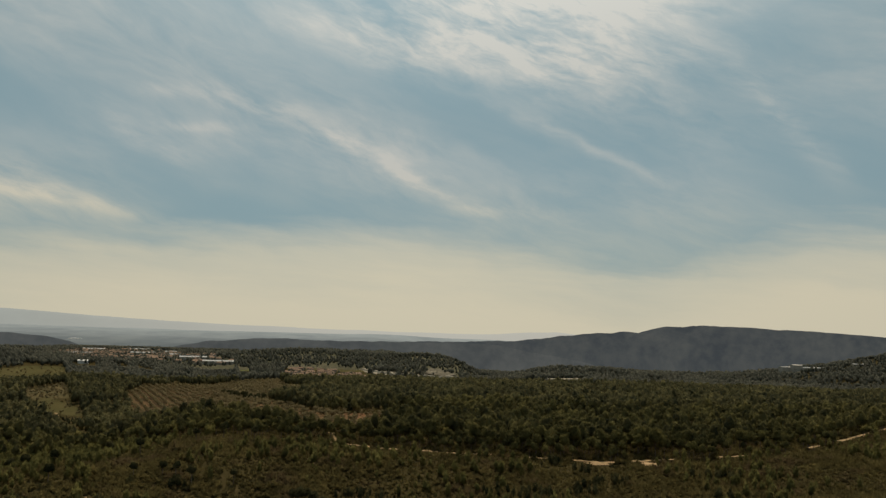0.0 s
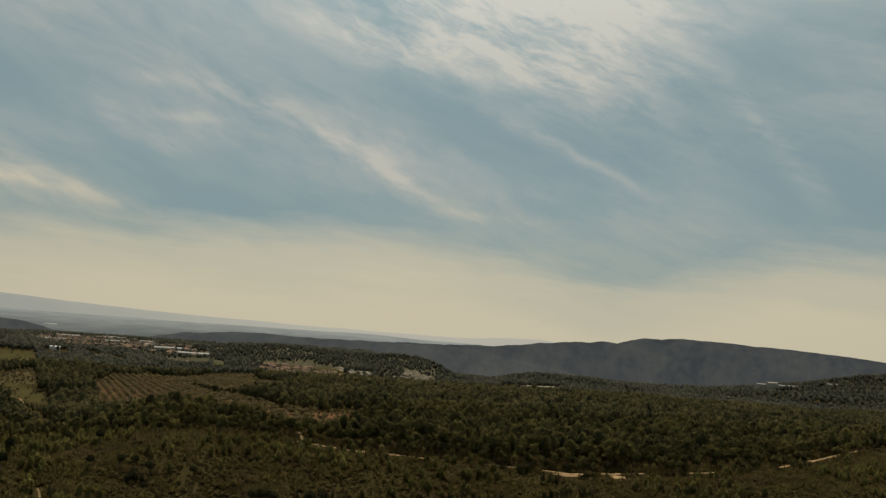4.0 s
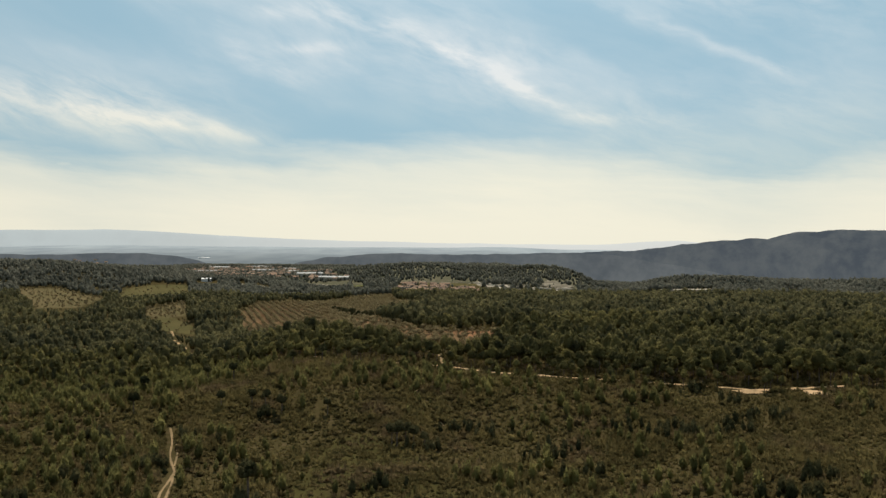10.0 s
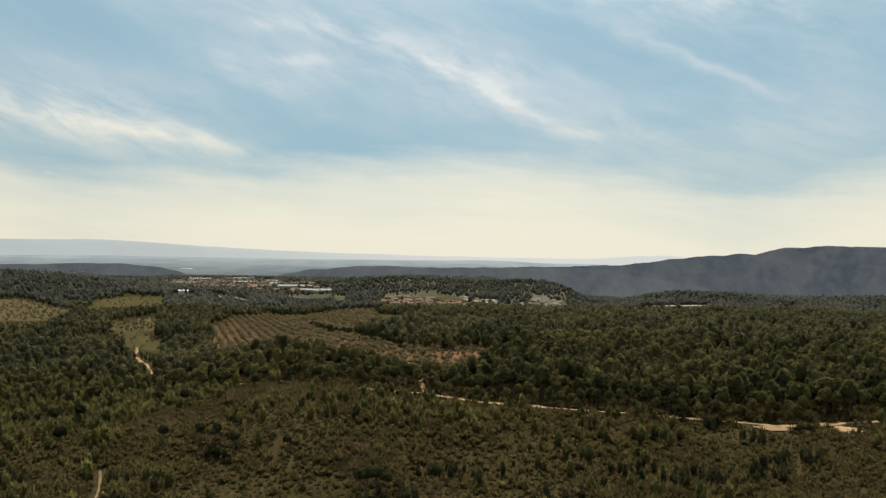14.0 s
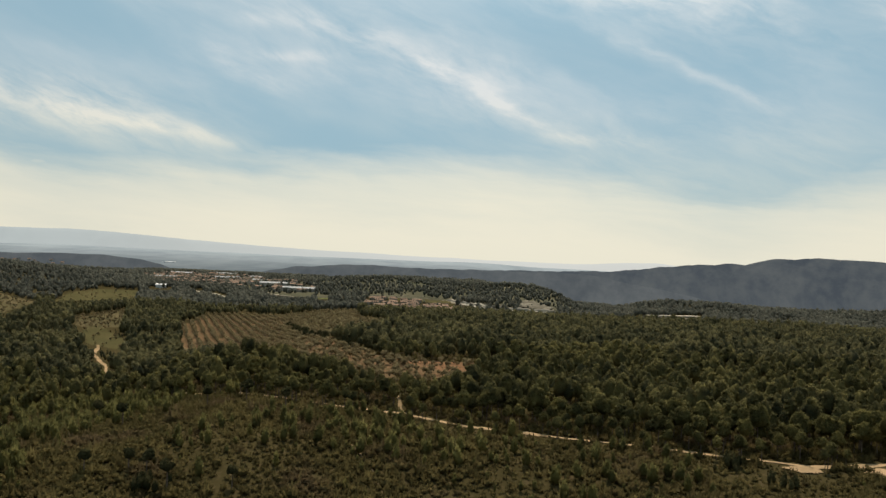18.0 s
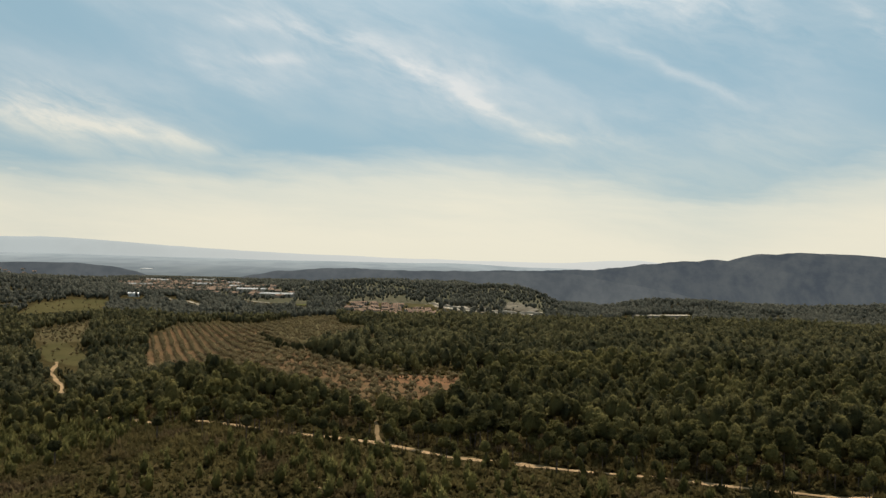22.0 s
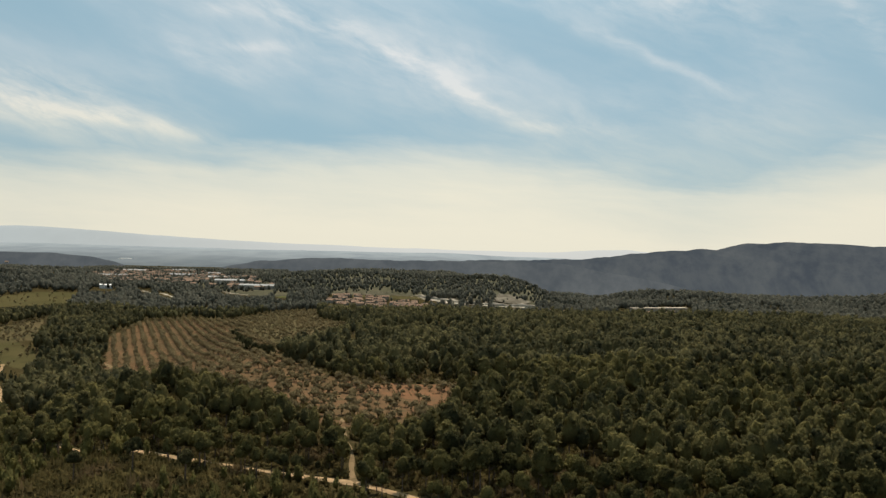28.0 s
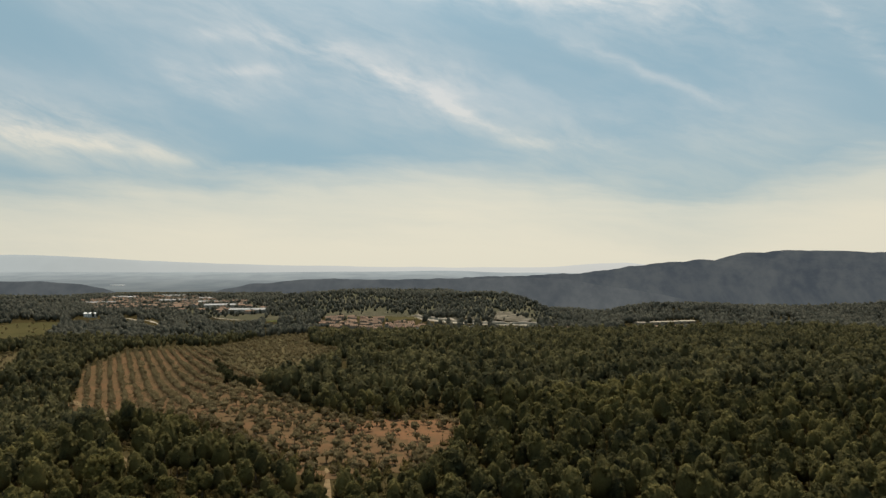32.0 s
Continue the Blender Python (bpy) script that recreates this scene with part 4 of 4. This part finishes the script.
scrub = scrub[~inside(GRASS, scrub[:, 0], scrub[:, 1]) | (rng.uniform(0, 1, len(scrub)) < 0.95)]
for poly in SAND:
    scrub = scrub[~inside(poly, scrub[:, 0], scrub[:, 1])]
s_size = np.clip(np.where(inside(GRASS, scrub[:, 0], scrub[:, 1]), 0.6, 0.9) + 0.2 * uneven(scrub, 16, 12) + rng.gamma(1.6, 0.22, len(scrub)) - 0.3, 0.45, 2.6)
side_way = near_line(TRACK, scrub[:, 0], scrub[:, 1])
low_side = ~behind_track(scrub) & (side_way < 9)
s_size[low_side] *= 0.75
for a, b in OPENINGS:
    s_size[~behind_track(scrub) & (side_way < 14) & (scrub[:, 0] > a) & (scrub[:, 0] < b)] *= 0.75
s_size = np.clip(s_size, 0.3, 2.6)
under_way = jittered(-170, 190, -60, 170, 4.6, 17)
stuff("scrub", SHRUBS, np.concatenate([scrub[250:], under_way]), np.concatenate([s_size[250:], rng.uniform(0.8, 2.0, len(under_way))]), [M_SCRUB], "dense olive-green garrigue scrub with bare stony gaps", "scrub", 0.05, seed=9)
shrub_meshes = [mesh_from("shrub", v, f, [M_SCRUB], smooth=True) for v, f, m in SHRUBS]
for i in range(250):
    p, s_ = scrub[i], float(s_size[i]) * 1.5
    ob = new("shrub", shrub_meshes[i % len(SHRUBS)])
    ob.matrix_basis = pose(p[0], p[1], float(land(*p)) - 0.05, 0, 0, 37 * i % 360) @ Matrix.Diagonal((s_, s_, s_, 1))
    tagged(ob, "rounded olive-green kermes oak shrub in the scrub", "shrub", "shrubs of the hollow")
under = jittered(-230, 330, 395, 620, 4.4, 15)
under = under[behind_track(under) & ~open_land(under) & seen_side(under, 0)]
stuff("undergrowth", SHRUBS, under, rng.uniform(0.8, 1.7, len(under)), [M_SCRUB], "low shrubs under the pines of the wood", "undergrowth", 0.05, seed=16)
young = jittered(-340, 380, 160, 650, 5.6, 10)
young = young[~behind_track(young) & ~open_land(young) & seen_side(young, 20) & (near_line(FOOTPATH, young[:, 0], young[:, 1]) > 3)]
keep = np.where(young[:, 0] < -85 - 0.25 * (young[:, 1] - 300), 0.9, 0.2) + np.where(young[:, 1] > 385, 0.3, 0.0) + 0.35 * uneven(young, 22, 5) + np.where((young[:, 1] < 300) & (young[:, 0] < 60), 0.35, 0.0) - np.where(inside(GRASS, young[:, 0], young[:, 1]), 0.5, 0.0)
for x, y in ((-49, 264), (-10, 324), (-118, 356), (-84, 358), (-66, 357)):
    keep = np.where(np.hypot(young[:, 0] - x, young[:, 1] - y) < 13, 0.0, keep)
young = young[(rng.uniform(0, 1, len(young)) < keep) & ~stands_before(young, 3.5 * np.ones(len(young)))]
stuff("young_pines", YOUNG, young, np.clip(0.75 + rng.uniform(-0.4, 0.65, len(young)) + 0.3 * step(380, 560, young[:, 1]), 0.3, 1.5), [M_YOUNG], "young bright green pines scattered through the scrub", "young pines", 0.05, seed=11)

# dark thickets in the hollow
spots = [(-51, 268), (-67, 361), (-85, 337), (-108, 309), (-103, 290), (-117, 270), (13, 349), (22, 344), (39, 312), (49, 294), (4, 261), (-12, 285), (-1, 330), (47, 321), (100, 262), (103, 259), (114, 274),
         (123, 347), (134, 348), (183, 357), (169, 319), (121, 368), (110, 381), (75, 342), (85, 332), (97, 328), (108, 331), (90, 336), (189, 358), (-88, 302), (-123, 338), (60, 240)]
thicket = np.concatenate([rng.normal((x, y), (3.6, 2.4), (9, 2)) for x, y in spots])
stuff("thickets", YOUNG, thicket, rng.uniform(0.5, 1.15, len(thicket)), [M_SHADED_EVERGREEN], "dark green oak and juniper thickets in the hollow", "thickets", 0.1, seed=24)

# pines and tall bushes on the near verge, in groups with gaps between
verge = jittered(-150, 420, 355, 600, 2.6, 21)
way = near_line(TRACK, verge[:, 0], verge[:, 1])
verge = verge[~behind_track(verge) & (way > 2.0) & (way < 7.5) & (0.4 * np.sin(verge[:, 0] / 4.3) + 0.25 > 0) & (rng.uniform(0, 1, len(verge)) < 0.5)]
for a, b in OPENINGS:
    verge = verge[~((verge[:, 0] > a) & (verge[:, 0] < b))]
stuff("verge_pines", PINES_VERGE, verge, np.where(verge[:, 0] < -12, 0.9, 0.8) + rng.uniform(-0.22, 0.2, len(verge)), [M_PINE, M_BARK], "pines and tall bushes along the near verge of the track", "pines", seed=22)

bushes = jittered(-150, 420, 355, 600, 1.9, 26)
way = near_line(TRACK, bushes[:, 0], bushes[:, 1])
bushes = bushes[~behind_track(bushes) & (way > 1.7) & (way < 5.5) & (np.sin(bushes[:, 0] / 6.1 + 0.8) + 0.7 * np.sin(bushes[:, 0] / 2.3) > 0.3)]
for a, b in OPENINGS:
    bushes = bushes[~((bushes[:, 0] > a) & (bushes[:, 0] < b))]
stuff("verge_bushes", SHRUBS, bushes, rng.uniform(0.7, 1.6, len(bushes)), [M_SCRUB], "low bushes along the near verge of the track", "bushes", 0.05, seed=27)

# lone umbrella pines in the hollow, tall and bare below
lone_kinds = []
for crown, trunk in zip(UMBRELLA_CROWNS, UMBRELLA_TRUNKS):
    base = tagged(new("pine_tree"), "solitary umbrella pine with a bare trunk standing in scrub", "pine tree", "lone pines in the scrub")
    part("trunk", mesh_from("trunk", trunk[0], trunk[1], [M_BARK], smooth=True), base, "grey-brown bark")
    part("crown", mesh_from("crown", crown[0], crown[1], [M_SHADED_EVERGREEN], smooth=True), base)
    lone_kinds.append(base)
for n_, (x, y, s_) in enumerate([(-49, 270, 1.15), (-13, 333, 0.8), (-11, 331, 0.9), (-8, 334, 0.8), (-5, 331, 0.75), (-1, 329, 0.6), (-120, 364, 0.85), (-85, 366, 0.75), (-73, 368, 0.7), (-67, 366, 0.75),
                                 (-59, 360, 0.8), (-41, 362, 0.6), (-150, 420, 0.9), (-160, 428, 0.9), (-175, 440, 1.0), (-130, 400, 0.8), (-95, 420, 0.8), (-120, 460, 0.9), (-40, 440, 0.85), (-58, 452, 0.9), (-72, 446, 0.8)]):
    m = pose(x, y, float(land(x, y)) - 0.1, 0, 0, 71 * n_) @ Matrix.Diagonal((s_, s_, s_, 1))
    if n_ < len(lone_kinds):
        lone_kinds[n_].matrix_basis = m
    else:
        copy_thing(lone_kinds[n_ % len(lone_kinds)], m).scale = (s_, s_, s_)

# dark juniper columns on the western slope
juniper = mesh_from("juniper", *soft_crown(np.random.default_rng(160), BALL, 4, 120, 7.5, 1.6, -0.1, 0.6), [M_SHADED_EVERGREEN], smooth=True)
for n_, (x, y, s_) in enumerate([(-251, 540, 1.1), (-238, 531, 1.2), (-232, 534, 0.9), (-225, 532, 1.15), (-230, 570, 1.0), (-208, 545, 1.1), (-200, 552, 0.8)]):
    ob = new("juniper_tree", juniper)
    ob.matrix_basis = pose(x, y, float(land(x, y)) - 0.1, 0, 0, 59 * n_) @ Matrix.Diagonal((s_, s_, s_ * 1.1, 1))
    tagged(ob, "tall dark juniper rising from bright young pines", "juniper", "junipers on the slope")

# dark evergreen oaks along the orchard's inner edge
oak_kinds = []
for k in range(4):
    r_ = np.random.default_rng(170 + k)
    base = tagged(new("oak_tree"), "broad dark evergreen oak at the orchard's edge", "oak tree", "dark oaks round the orchard")
    part("trunk", mesh_from("trunk", *pine_trunk(r_, 6.0), [M_BARK], smooth=True), base, "grey-brown bark")
    part("crown", mesh_from("crown", *soft_crown(r_, BALL, 10, 200, 8.5, 3.0, 0.12, 0.8), [M_SHADED_EVERGREEN], smooth=True), base)
    oak_kinds.append(base)
for n_, (x, y, s_) in enumerate([(-114, 867, 0.8), (-104, 830, 0.8), (-98, 805, 0.9), (-92, 788, 0.85), (-86, 765, 0.9), (-80, 745, 0.95), (-75, 722, 1.0), (-70, 712, 0.8), (-63, 696, 0.9), (-56, 684, 0.95), (-44, 672, 0.9), (-40, 664, 0.95),
                                 (-35, 654, 1.0), (-29, 650, 0.9), (-22, 637, 1.0), (-12, 619, 0.9), (-4, 609, 0.9), (4, 606, 0.8), (15, 607, 0.85), (-102, 606, 0.75), (-87, 582, 0.8), (-78, 572, 0.8)]):
    m = pose(x, y, float(land(x, y)) - 0.3, 0, 0, 47 * n_) @ Matrix.Diagonal((s_, s_, s_ * 0.95, 1))
    if n_ < len(oak_kinds):
        oak_kinds[n_].matrix_basis = m
    else:
        copy_thing(oak_kinds[n_ % len(oak_kinds)], m).scale = (s_, s_, s_ * 0.95)

# orchard rows
ROW_WAY = Vector((0.34, -0.940))
pts = []
for a in range(-70, 70):
    for b in range(-90, 90):
        q = Vector((-120, 800)) + ROW_WAY * (b * 4.3) + Vector((ROW_WAY.y, -ROW_WAY.x)) * (a * 7.7)
        loose = 0.7 + 2.2 * float(1 - step(640, 760, q.y))
        pts.append((q.x + rng.uniform(-loose, loose), q.y + rng.uniform(-loose, loose)))
pts = np.array(pts)
pts = pts[inside(SOIL, pts[:, 0], pts[:, 1]) & (near_line(SPUR, pts[:, 0], pts[:, 1]) > 3) & (rng.uniform(0, 1, len(pts)) < 0.9)]
thin = (pts[:, 0] > 8) & (pts[:, 1] > 545) & (pts[:, 1] < 600) & (rng.uniform(0, 1, len(pts)) < 0.45)
pts = pts[~thin]
pts = pts[np.argsort(pts[:, 1])]
sizes = 1.12 + rng.uniform(-0.35, 0.3, len(pts))
fruit = []
for k in range(6):
    base = tagged(new("orchard_tree"), "small grey-green almond tree in an orchard row", "orchard tree", "orchard rows")
    part("trunk", mesh_from("trunk", *FRUIT_TRUNKS[k], [M_BARK], smooth=True), base)
    part("crown", mesh_from("crown", *FRUIT_CROWNS[k], [M_OLIVE], smooth=True), base, "thin grey-green leaves")
    fruit.append(base)
for i in range(min(290, len(pts))):
    p, s_ = pts[i], float(sizes[i])
    m = pose(p[0], p[1], float(land(*p)) + 0.1, 0, 0, 53 * i % 360) @ Matrix.Diagonal((s_, s_, s_, 1))
    if i < 6:
        fruit[i].matrix_basis = m
    else:
        copy_thing(fruit[i % 6], m).scale = (s_, s_, s_)
stuff("orchard_rows", FRUIT, pts[290:], sizes[290:], [M_OLIVE, M_BARK], "rows of small grey-green almond trees on bare earth", "orchard", -0.1, seed=12)
weeds = jittered(-240, 55, 505, 1060, 4.6, 44)
weeds = weeds[inside(SOIL, weeds[:, 0], weeds[:, 1]) & (uneven(weeds, 17) > -0.6)]
stuff("orchard_weeds", SHRUBS, weeds, rng.uniform(0.25, 0.55, len(weeds)), [M_OLIVE], "dry straw-coloured weeds between the orchard rows", "weeds", 0.05, seed=45)
grove = np.concatenate([q[inside(poly, q[:, 0], q[:, 1])] for poly, gap in ((TERRACE, 6.5), (OLIVES, 7.5), (WEST_FIELD, 11), (MEADOW, 12), (LONG_MEADOW, 24)) for q in [jittered(-660, 0, 760, 1440, gap, 13)]])
stuff("olive_grove", FRUIT, grove, 0.8 + rng.uniform(-0.3, 0.4, len(grove)), [M_OLIVE, M_BARK], "loose grove of olive trees on dry grass", "olive grove", -0.1, seed=14)

# ---- buildings ----
def box(x0, x1, y0, y1, z0, z1):
    v = [(x, y, z) for z in (z0, z1) for y in (y0, y1) for x in (x0, x1)]
    return np.array(v, float), np.array([(0, 2, 3, 1), (4, 5, 7, 6), (0, 1, 5, 4), (2, 6, 7, 3), (0, 4, 6, 2), (1, 3, 7, 5)])


def gable(length, depth, eaves, rise, over=0.5, thick=0.25):
    """A pitched roof slab, ridge along x."""
    L, D = length / 2 + over, depth / 2 + over
    low = eaves - rise * over / (depth / 2)
    v, f = [], []
    for s_ in (-1, 1):
        for x in (-L, L):
            v += [(x, s_ * D, low), (x, 0, eaves + rise), (x, 0, eaves + rise + thick), (x, s_ * D, low + thick)]
    for o in (0, 8):
        f += [(o, o + 1, o + 2, o + 3), (o + 4, o + 7, o + 6, o + 5), (o + 3, o + 2, o + 6, o + 7), (o, o + 4, o + 5, o + 1), (o, o + 3, o + 7, o + 4), (o + 1, o + 5, o + 6, o + 2)]
    return np.array(v), np.array(f)


def gabled_wall(length, depth, eaves, rise):
    L, D = length / 2, depth / 2
    v = [(-L, -D, -1.5), (L, -D, -1.5), (L, D, -1.5), (-L, D, -1.5), (-L, -D, eaves), (L, -D, eaves), (L, D, eaves), (-L, D, eaves), (-L, 0, eaves + rise), (L, 0, eaves + rise)]
    f = [(0, 1, 5, 4), (2, 3, 7, 6), (1, 2, 6, 5), (3, 0, 4, 7), (0, 3, 2, 1), (4, 5, 9, 8), (6, 7, 8, 9), (5, 6, 9, 9), (7, 4, 8, 8)]
    tri = [t for q in f for t in ((q[0], q[1], q[2]), (q[0], q[2], q[3])) if len(set(t)) == 3]
    return np.array(v, float), np.array(tri)


def house(label, length, depth, eaves, rise, wall, roof, group="", storeys=2, name="house"):
    base = tagged(new(name), label, name.replace("_", " "), group)
    part("wall", mesh_from("wall", *gabled_wall(length, depth, eaves, rise), [wall]), base)
    top = part("roof", mesh_from("roof", *gable(length, depth, eaves, rise), [roof]), base)
    part("chimney", mesh_from("chimney", *box(length * 0.22, length * 0.22 + 0.8, 0.6, 1.4, eaves + rise * 0.5, eaves + rise + 1.0), [wall]), top)
    win = mesh_from("window", *box(-0.5, 0.5, -0.06, 0.06, -0.65, 0.65), [M_DARK])
    for k in range(storeys):
        for x in np.arange(-length / 2 + 1.8, length / 2 - 1.0, 2.8):
            part("window", win, base).location = (x, -depth / 2, 1.5 + 2.8 * k)
    part("door", mesh_from("door", *box(-0.5, 0.5, -depth / 2 - 0.06, -depth / 2 + 0.02, 0, 2.1), [M_BARK]), base).location = (length / 2 - 1.1, 0, 0)
    return base


def shed(label, length, depth, eaves, rise, wall, roof, group=""):
    base = tagged(new("warehouse"), label, "warehouse", group)
    part("wall", mesh_from("wall", *gabled_wall(length, depth, eaves, rise), [wall]), base)
    part("roof", mesh_from("roof", *gable(length, depth, eaves, rise, 0.4), [roof]), base)
    for k in range(int(length / 12)):
        part("door", mesh_from("door", *box(-1.8, 1.8, -depth / 2 - 0.08, -depth / 2 + 0.02, 0, min(4.0, eaves - 0.6)), [M_DARK]), base).location = (-length / 2 + 6 + 12 * k, 0, 0)
    return base


def stand(ob, x, y, turn):
    ob.matrix_basis = pose(x, y, float(land(x, y)), 0, 0, turn)
    return ob


rng = np.random.default_rng(77)
G = "terraced houses of the hamlet"
models = [house("ochre terraced house with a terracotta tile roof", 9, 7.5, 4.0, 1.7, M_WALL, M_TILE, G), house("pale terraced house with a terracotta tile roof", 8, 7, 3.8, 1.6, M_WHITE, M_TILE, G),
          house("low ochre cottage with a terracotta tile roof", 11, 7, 2.8, 1.6, M_WALL, M_TILE, G, 1)]
spots = jittered(-85, 75, 1205, 1370, 13.0, 31)
spots = spots[inside(HAMLET, spots[:, 0], spots[:, 1])][:58]
for i, (x, y) in enumerate(spots):
    ob = models[i] if i < 3 else copy_thing(models[i % 3], Matrix())
    stand(ob, x, y, float(rng.choice([-8, 4, 10, 14])))
G = "houses of the town"
models = [house("ochre town house with a terracotta roof", 12, 10, 5.4, 2.0, M_WALL, M_TILE, G), house("whitewashed town house with a terracotta roof", 11, 10, 5.8, 1.8, M_WHITE, M_TILE, G),
          house("long ochre town house with a terracotta roof", 16, 10, 5.0, 1.8, M_WALL, M_TILE, G)]
spots = jittered(-700, -190, 1560, 2420, 24, 32)
spots = spots[inside(TOWN, spots[:, 0], spots[:, 1])][:210]
for i, (x, y) in enumerate(spots):
    ob = models[i] if i < 3 else copy_thing(models[int(rng.choice([0, 0, 1, 2]))], Matrix())
    stand(ob, x, y, float(rng.uniform(-60, 60)))
G = "warehouses at the edge of the town"
first = shed("long warehouse with a pale metal roof", 60, 22, 6, 2.2, M_WHITE, M_SHEET, G)
stand(first, -280, 1660, 8)
for x, y, t_ in [(-220, 1580, -5), (-420, 2200, 12), (-560, 2380, 5), (-660, 2290, 0), (-600, 1960, 10), (-350, 1900, -8), (-480, 2080, 14)]:
    stand(copy_thing(first, Matrix()), x, y, t_)
stand(house("large white farmhouse standing alone among pines", 18, 10, 6, 1.6, M_BRIGHT, M_BRIGHT, "", 2, "farmhouse"), -462, 1540, 6)
far_shed = shed("very long greenhouse with a white roof on the plain", 48, 40, 2.5, 1.2, M_DULL, M_DULL)
far_shed.matrix_basis = pose(-1035, 3330, float(far_plain(-1035, 3330)) - 2.0, 0, 0, 3)
G = "white houses of a far village"
tiny = house("small white house on a far hillside", 9, 7, 4.5, 1.5, M_WHITE, M_TILE, G, 1)
for i in range(16):
    x, y = -1290 + 14 * i + 9 * math.sin(i * 2.1), 2470 + 30 * math.sin(i * 1.7)
    ob = tiny if i == 0 else copy_thing(tiny, Matrix())
    ob.matrix_basis = pose(x, y, float(west_hill(x, y)) + 0.3, 0, 0, 20 * math.sin(i))
low = shed("long low beige depot with a pale roof behind the pines", 90, 16, 5.5, 0.7, M_WALL, M_ROAD)
stand(low, 384, 1275, 16).location.z -= 2.0
stand(shed("white hillside institution with a long pale wing", 92, 18, 12, 1.5, M_WHITE, M_SHEET), 995, 1532, -6)
stand(house("tall white block of the hillside institution", 20, 14, 19, 1.5, M_WHITE, M_WHITE, "", 4, "block"), 975, 1519, -6)
stand(shed("pale low hall on the wooded hillside", 36, 12, 5, 1, M_WHITE, M_SHEET), 1103, 1490, -8)
stand(house("small pale house at the wood's edge", 12, 8, 3.2, 1.4, M_WHITE, M_TILE, "", 1), 67, 1205, 4)
ribbon("road_lower", [(74, 1276), (140, 1247), (198, 1237)], 5, M_ROAD, "pale gravel lane below the road", "road", 0.4)
stand(house("small pale house at the wood's edge", 14, 9, 3.2, 1.4, M_WALL, M_TILE, "", 1), 172, 1135, -5)
ribbon("road_pale", CLEAR_ROAD, 12, M_ROAD, "pale gravel road below the hill", "road", 0.4)
bank("embankment", [(46, 1392), (74, 1352), (103, 1314), (139, 1292), (161, 1282), (206, 1275), (232, 1268)], 4.5, M_ROAD, "pale cut bank of marl beside the gravel road")
bank("embankment_upper", [(72, 1372), (96, 1344), (118, 1320), (142, 1312)], 3.0, M_ROCK, "eroded upper cut bank above the gravel road")
patch("field_sports", SPORTS, M_GREEN, "mown green sports ground with a pale track round it", "field", 6.0, 0.3)
ribbon("road_ring", [SPORTS[0], SPORTS[1], SPORTS[2], SPORTS[3], SPORTS[4]], 9, M_ROAD, "pale track round the sports ground", "road", 0.6)
patch("field_lawn", LAWN, M_GREEN, "bright green lawn beside tall cypresses", "meadow", 5.0, 0.3)
ribbon("road_sandy", LANE, 6, M_ROAD, "broad sandy lane and yard below the town", "road", 0.4)
patch("hillside", HILL, M_HILL, "dry olive-brown hillside with thin grass between trees", "hillside", 9.0, 0.7)
for n_, (a, b) in enumerate([((-85, 1392), (52, 1386)), ((-74, 1420), (46, 1412)), ((-64, 1446), (36, 1438)), ((110, 1330), (160, 1318)), ((100, 1360), (158, 1350)), ((220, 1330), (290, 1350))]):
    ribbon("terrace_edge_%d" % (n_ + 1), [a, ((a[0] + b[0]) / 2, (a[1] + b[1]) / 2 + 5), b], 3.0, M_ROCK, "dry-stone terrace edge across the hillside", "terrace", 1.1)
stand(shed("long low hall with a brick-red roof below the depot", 66, 12, 3.0, 1.6, M_WALL, M_TILE), 352, 1194, 24)
patch("rock_slope", BARE, M_ROCK, "bare pale marl slope on the hill", "rock slope", 3.0, 0.8, 1.6)
patch("field_hamlet", PLOT, M_MEADOW, "green plot above the hamlet", "meadow", 6.0, 0.4)

for x, y in ((684, 2560), (700, 2578)):
    ob = copy_thing(tiny, Matrix())
    ob.matrix_basis = pose(x, y, float(mountain(x, y)) + 0.3, 0, 0, 10)
G = "small buildings at the far edge of the wood"
one = house("low pale farm building half hidden by trees", 16, 8, 3.4, 1.2, M_WHITE, M_TILE, G, 1)
stand(one, 221, 1199, 5)
for x, y, t_ in [(246, 1232, -10), (636, 1318, 4), (660, 1322, 0), (700, 1388, 8), (731, 1380, -6), (556, 1280, 12), (232, 1183, 0)]:
    stand(copy_thing(one, Matrix()), x, y, t_)

gardens = jittered(-85, 225, 1205, 1500, 13.0, 41)
gardens = gardens[(inside(HAMLET, gardens[:, 0], gardens[:, 1]) | inside(BARE, gardens[:, 0], gardens[:, 1]) | inside(PLOT, gardens[:, 0], gardens[:, 1])) & (rng.uniform(0, 1, len(gardens)) < np.where(inside(HAMLET, gardens[:, 0], gardens[:, 1]), 0.5, 0.14))]
stuff("garden_trees", PINES_FAR, gardens, rng.uniform(0.35, 0.75, len(gardens)), [M_WOOD_HAZED], "small trees and bushes between the houses and on the bare slope", "trees", seed=42)
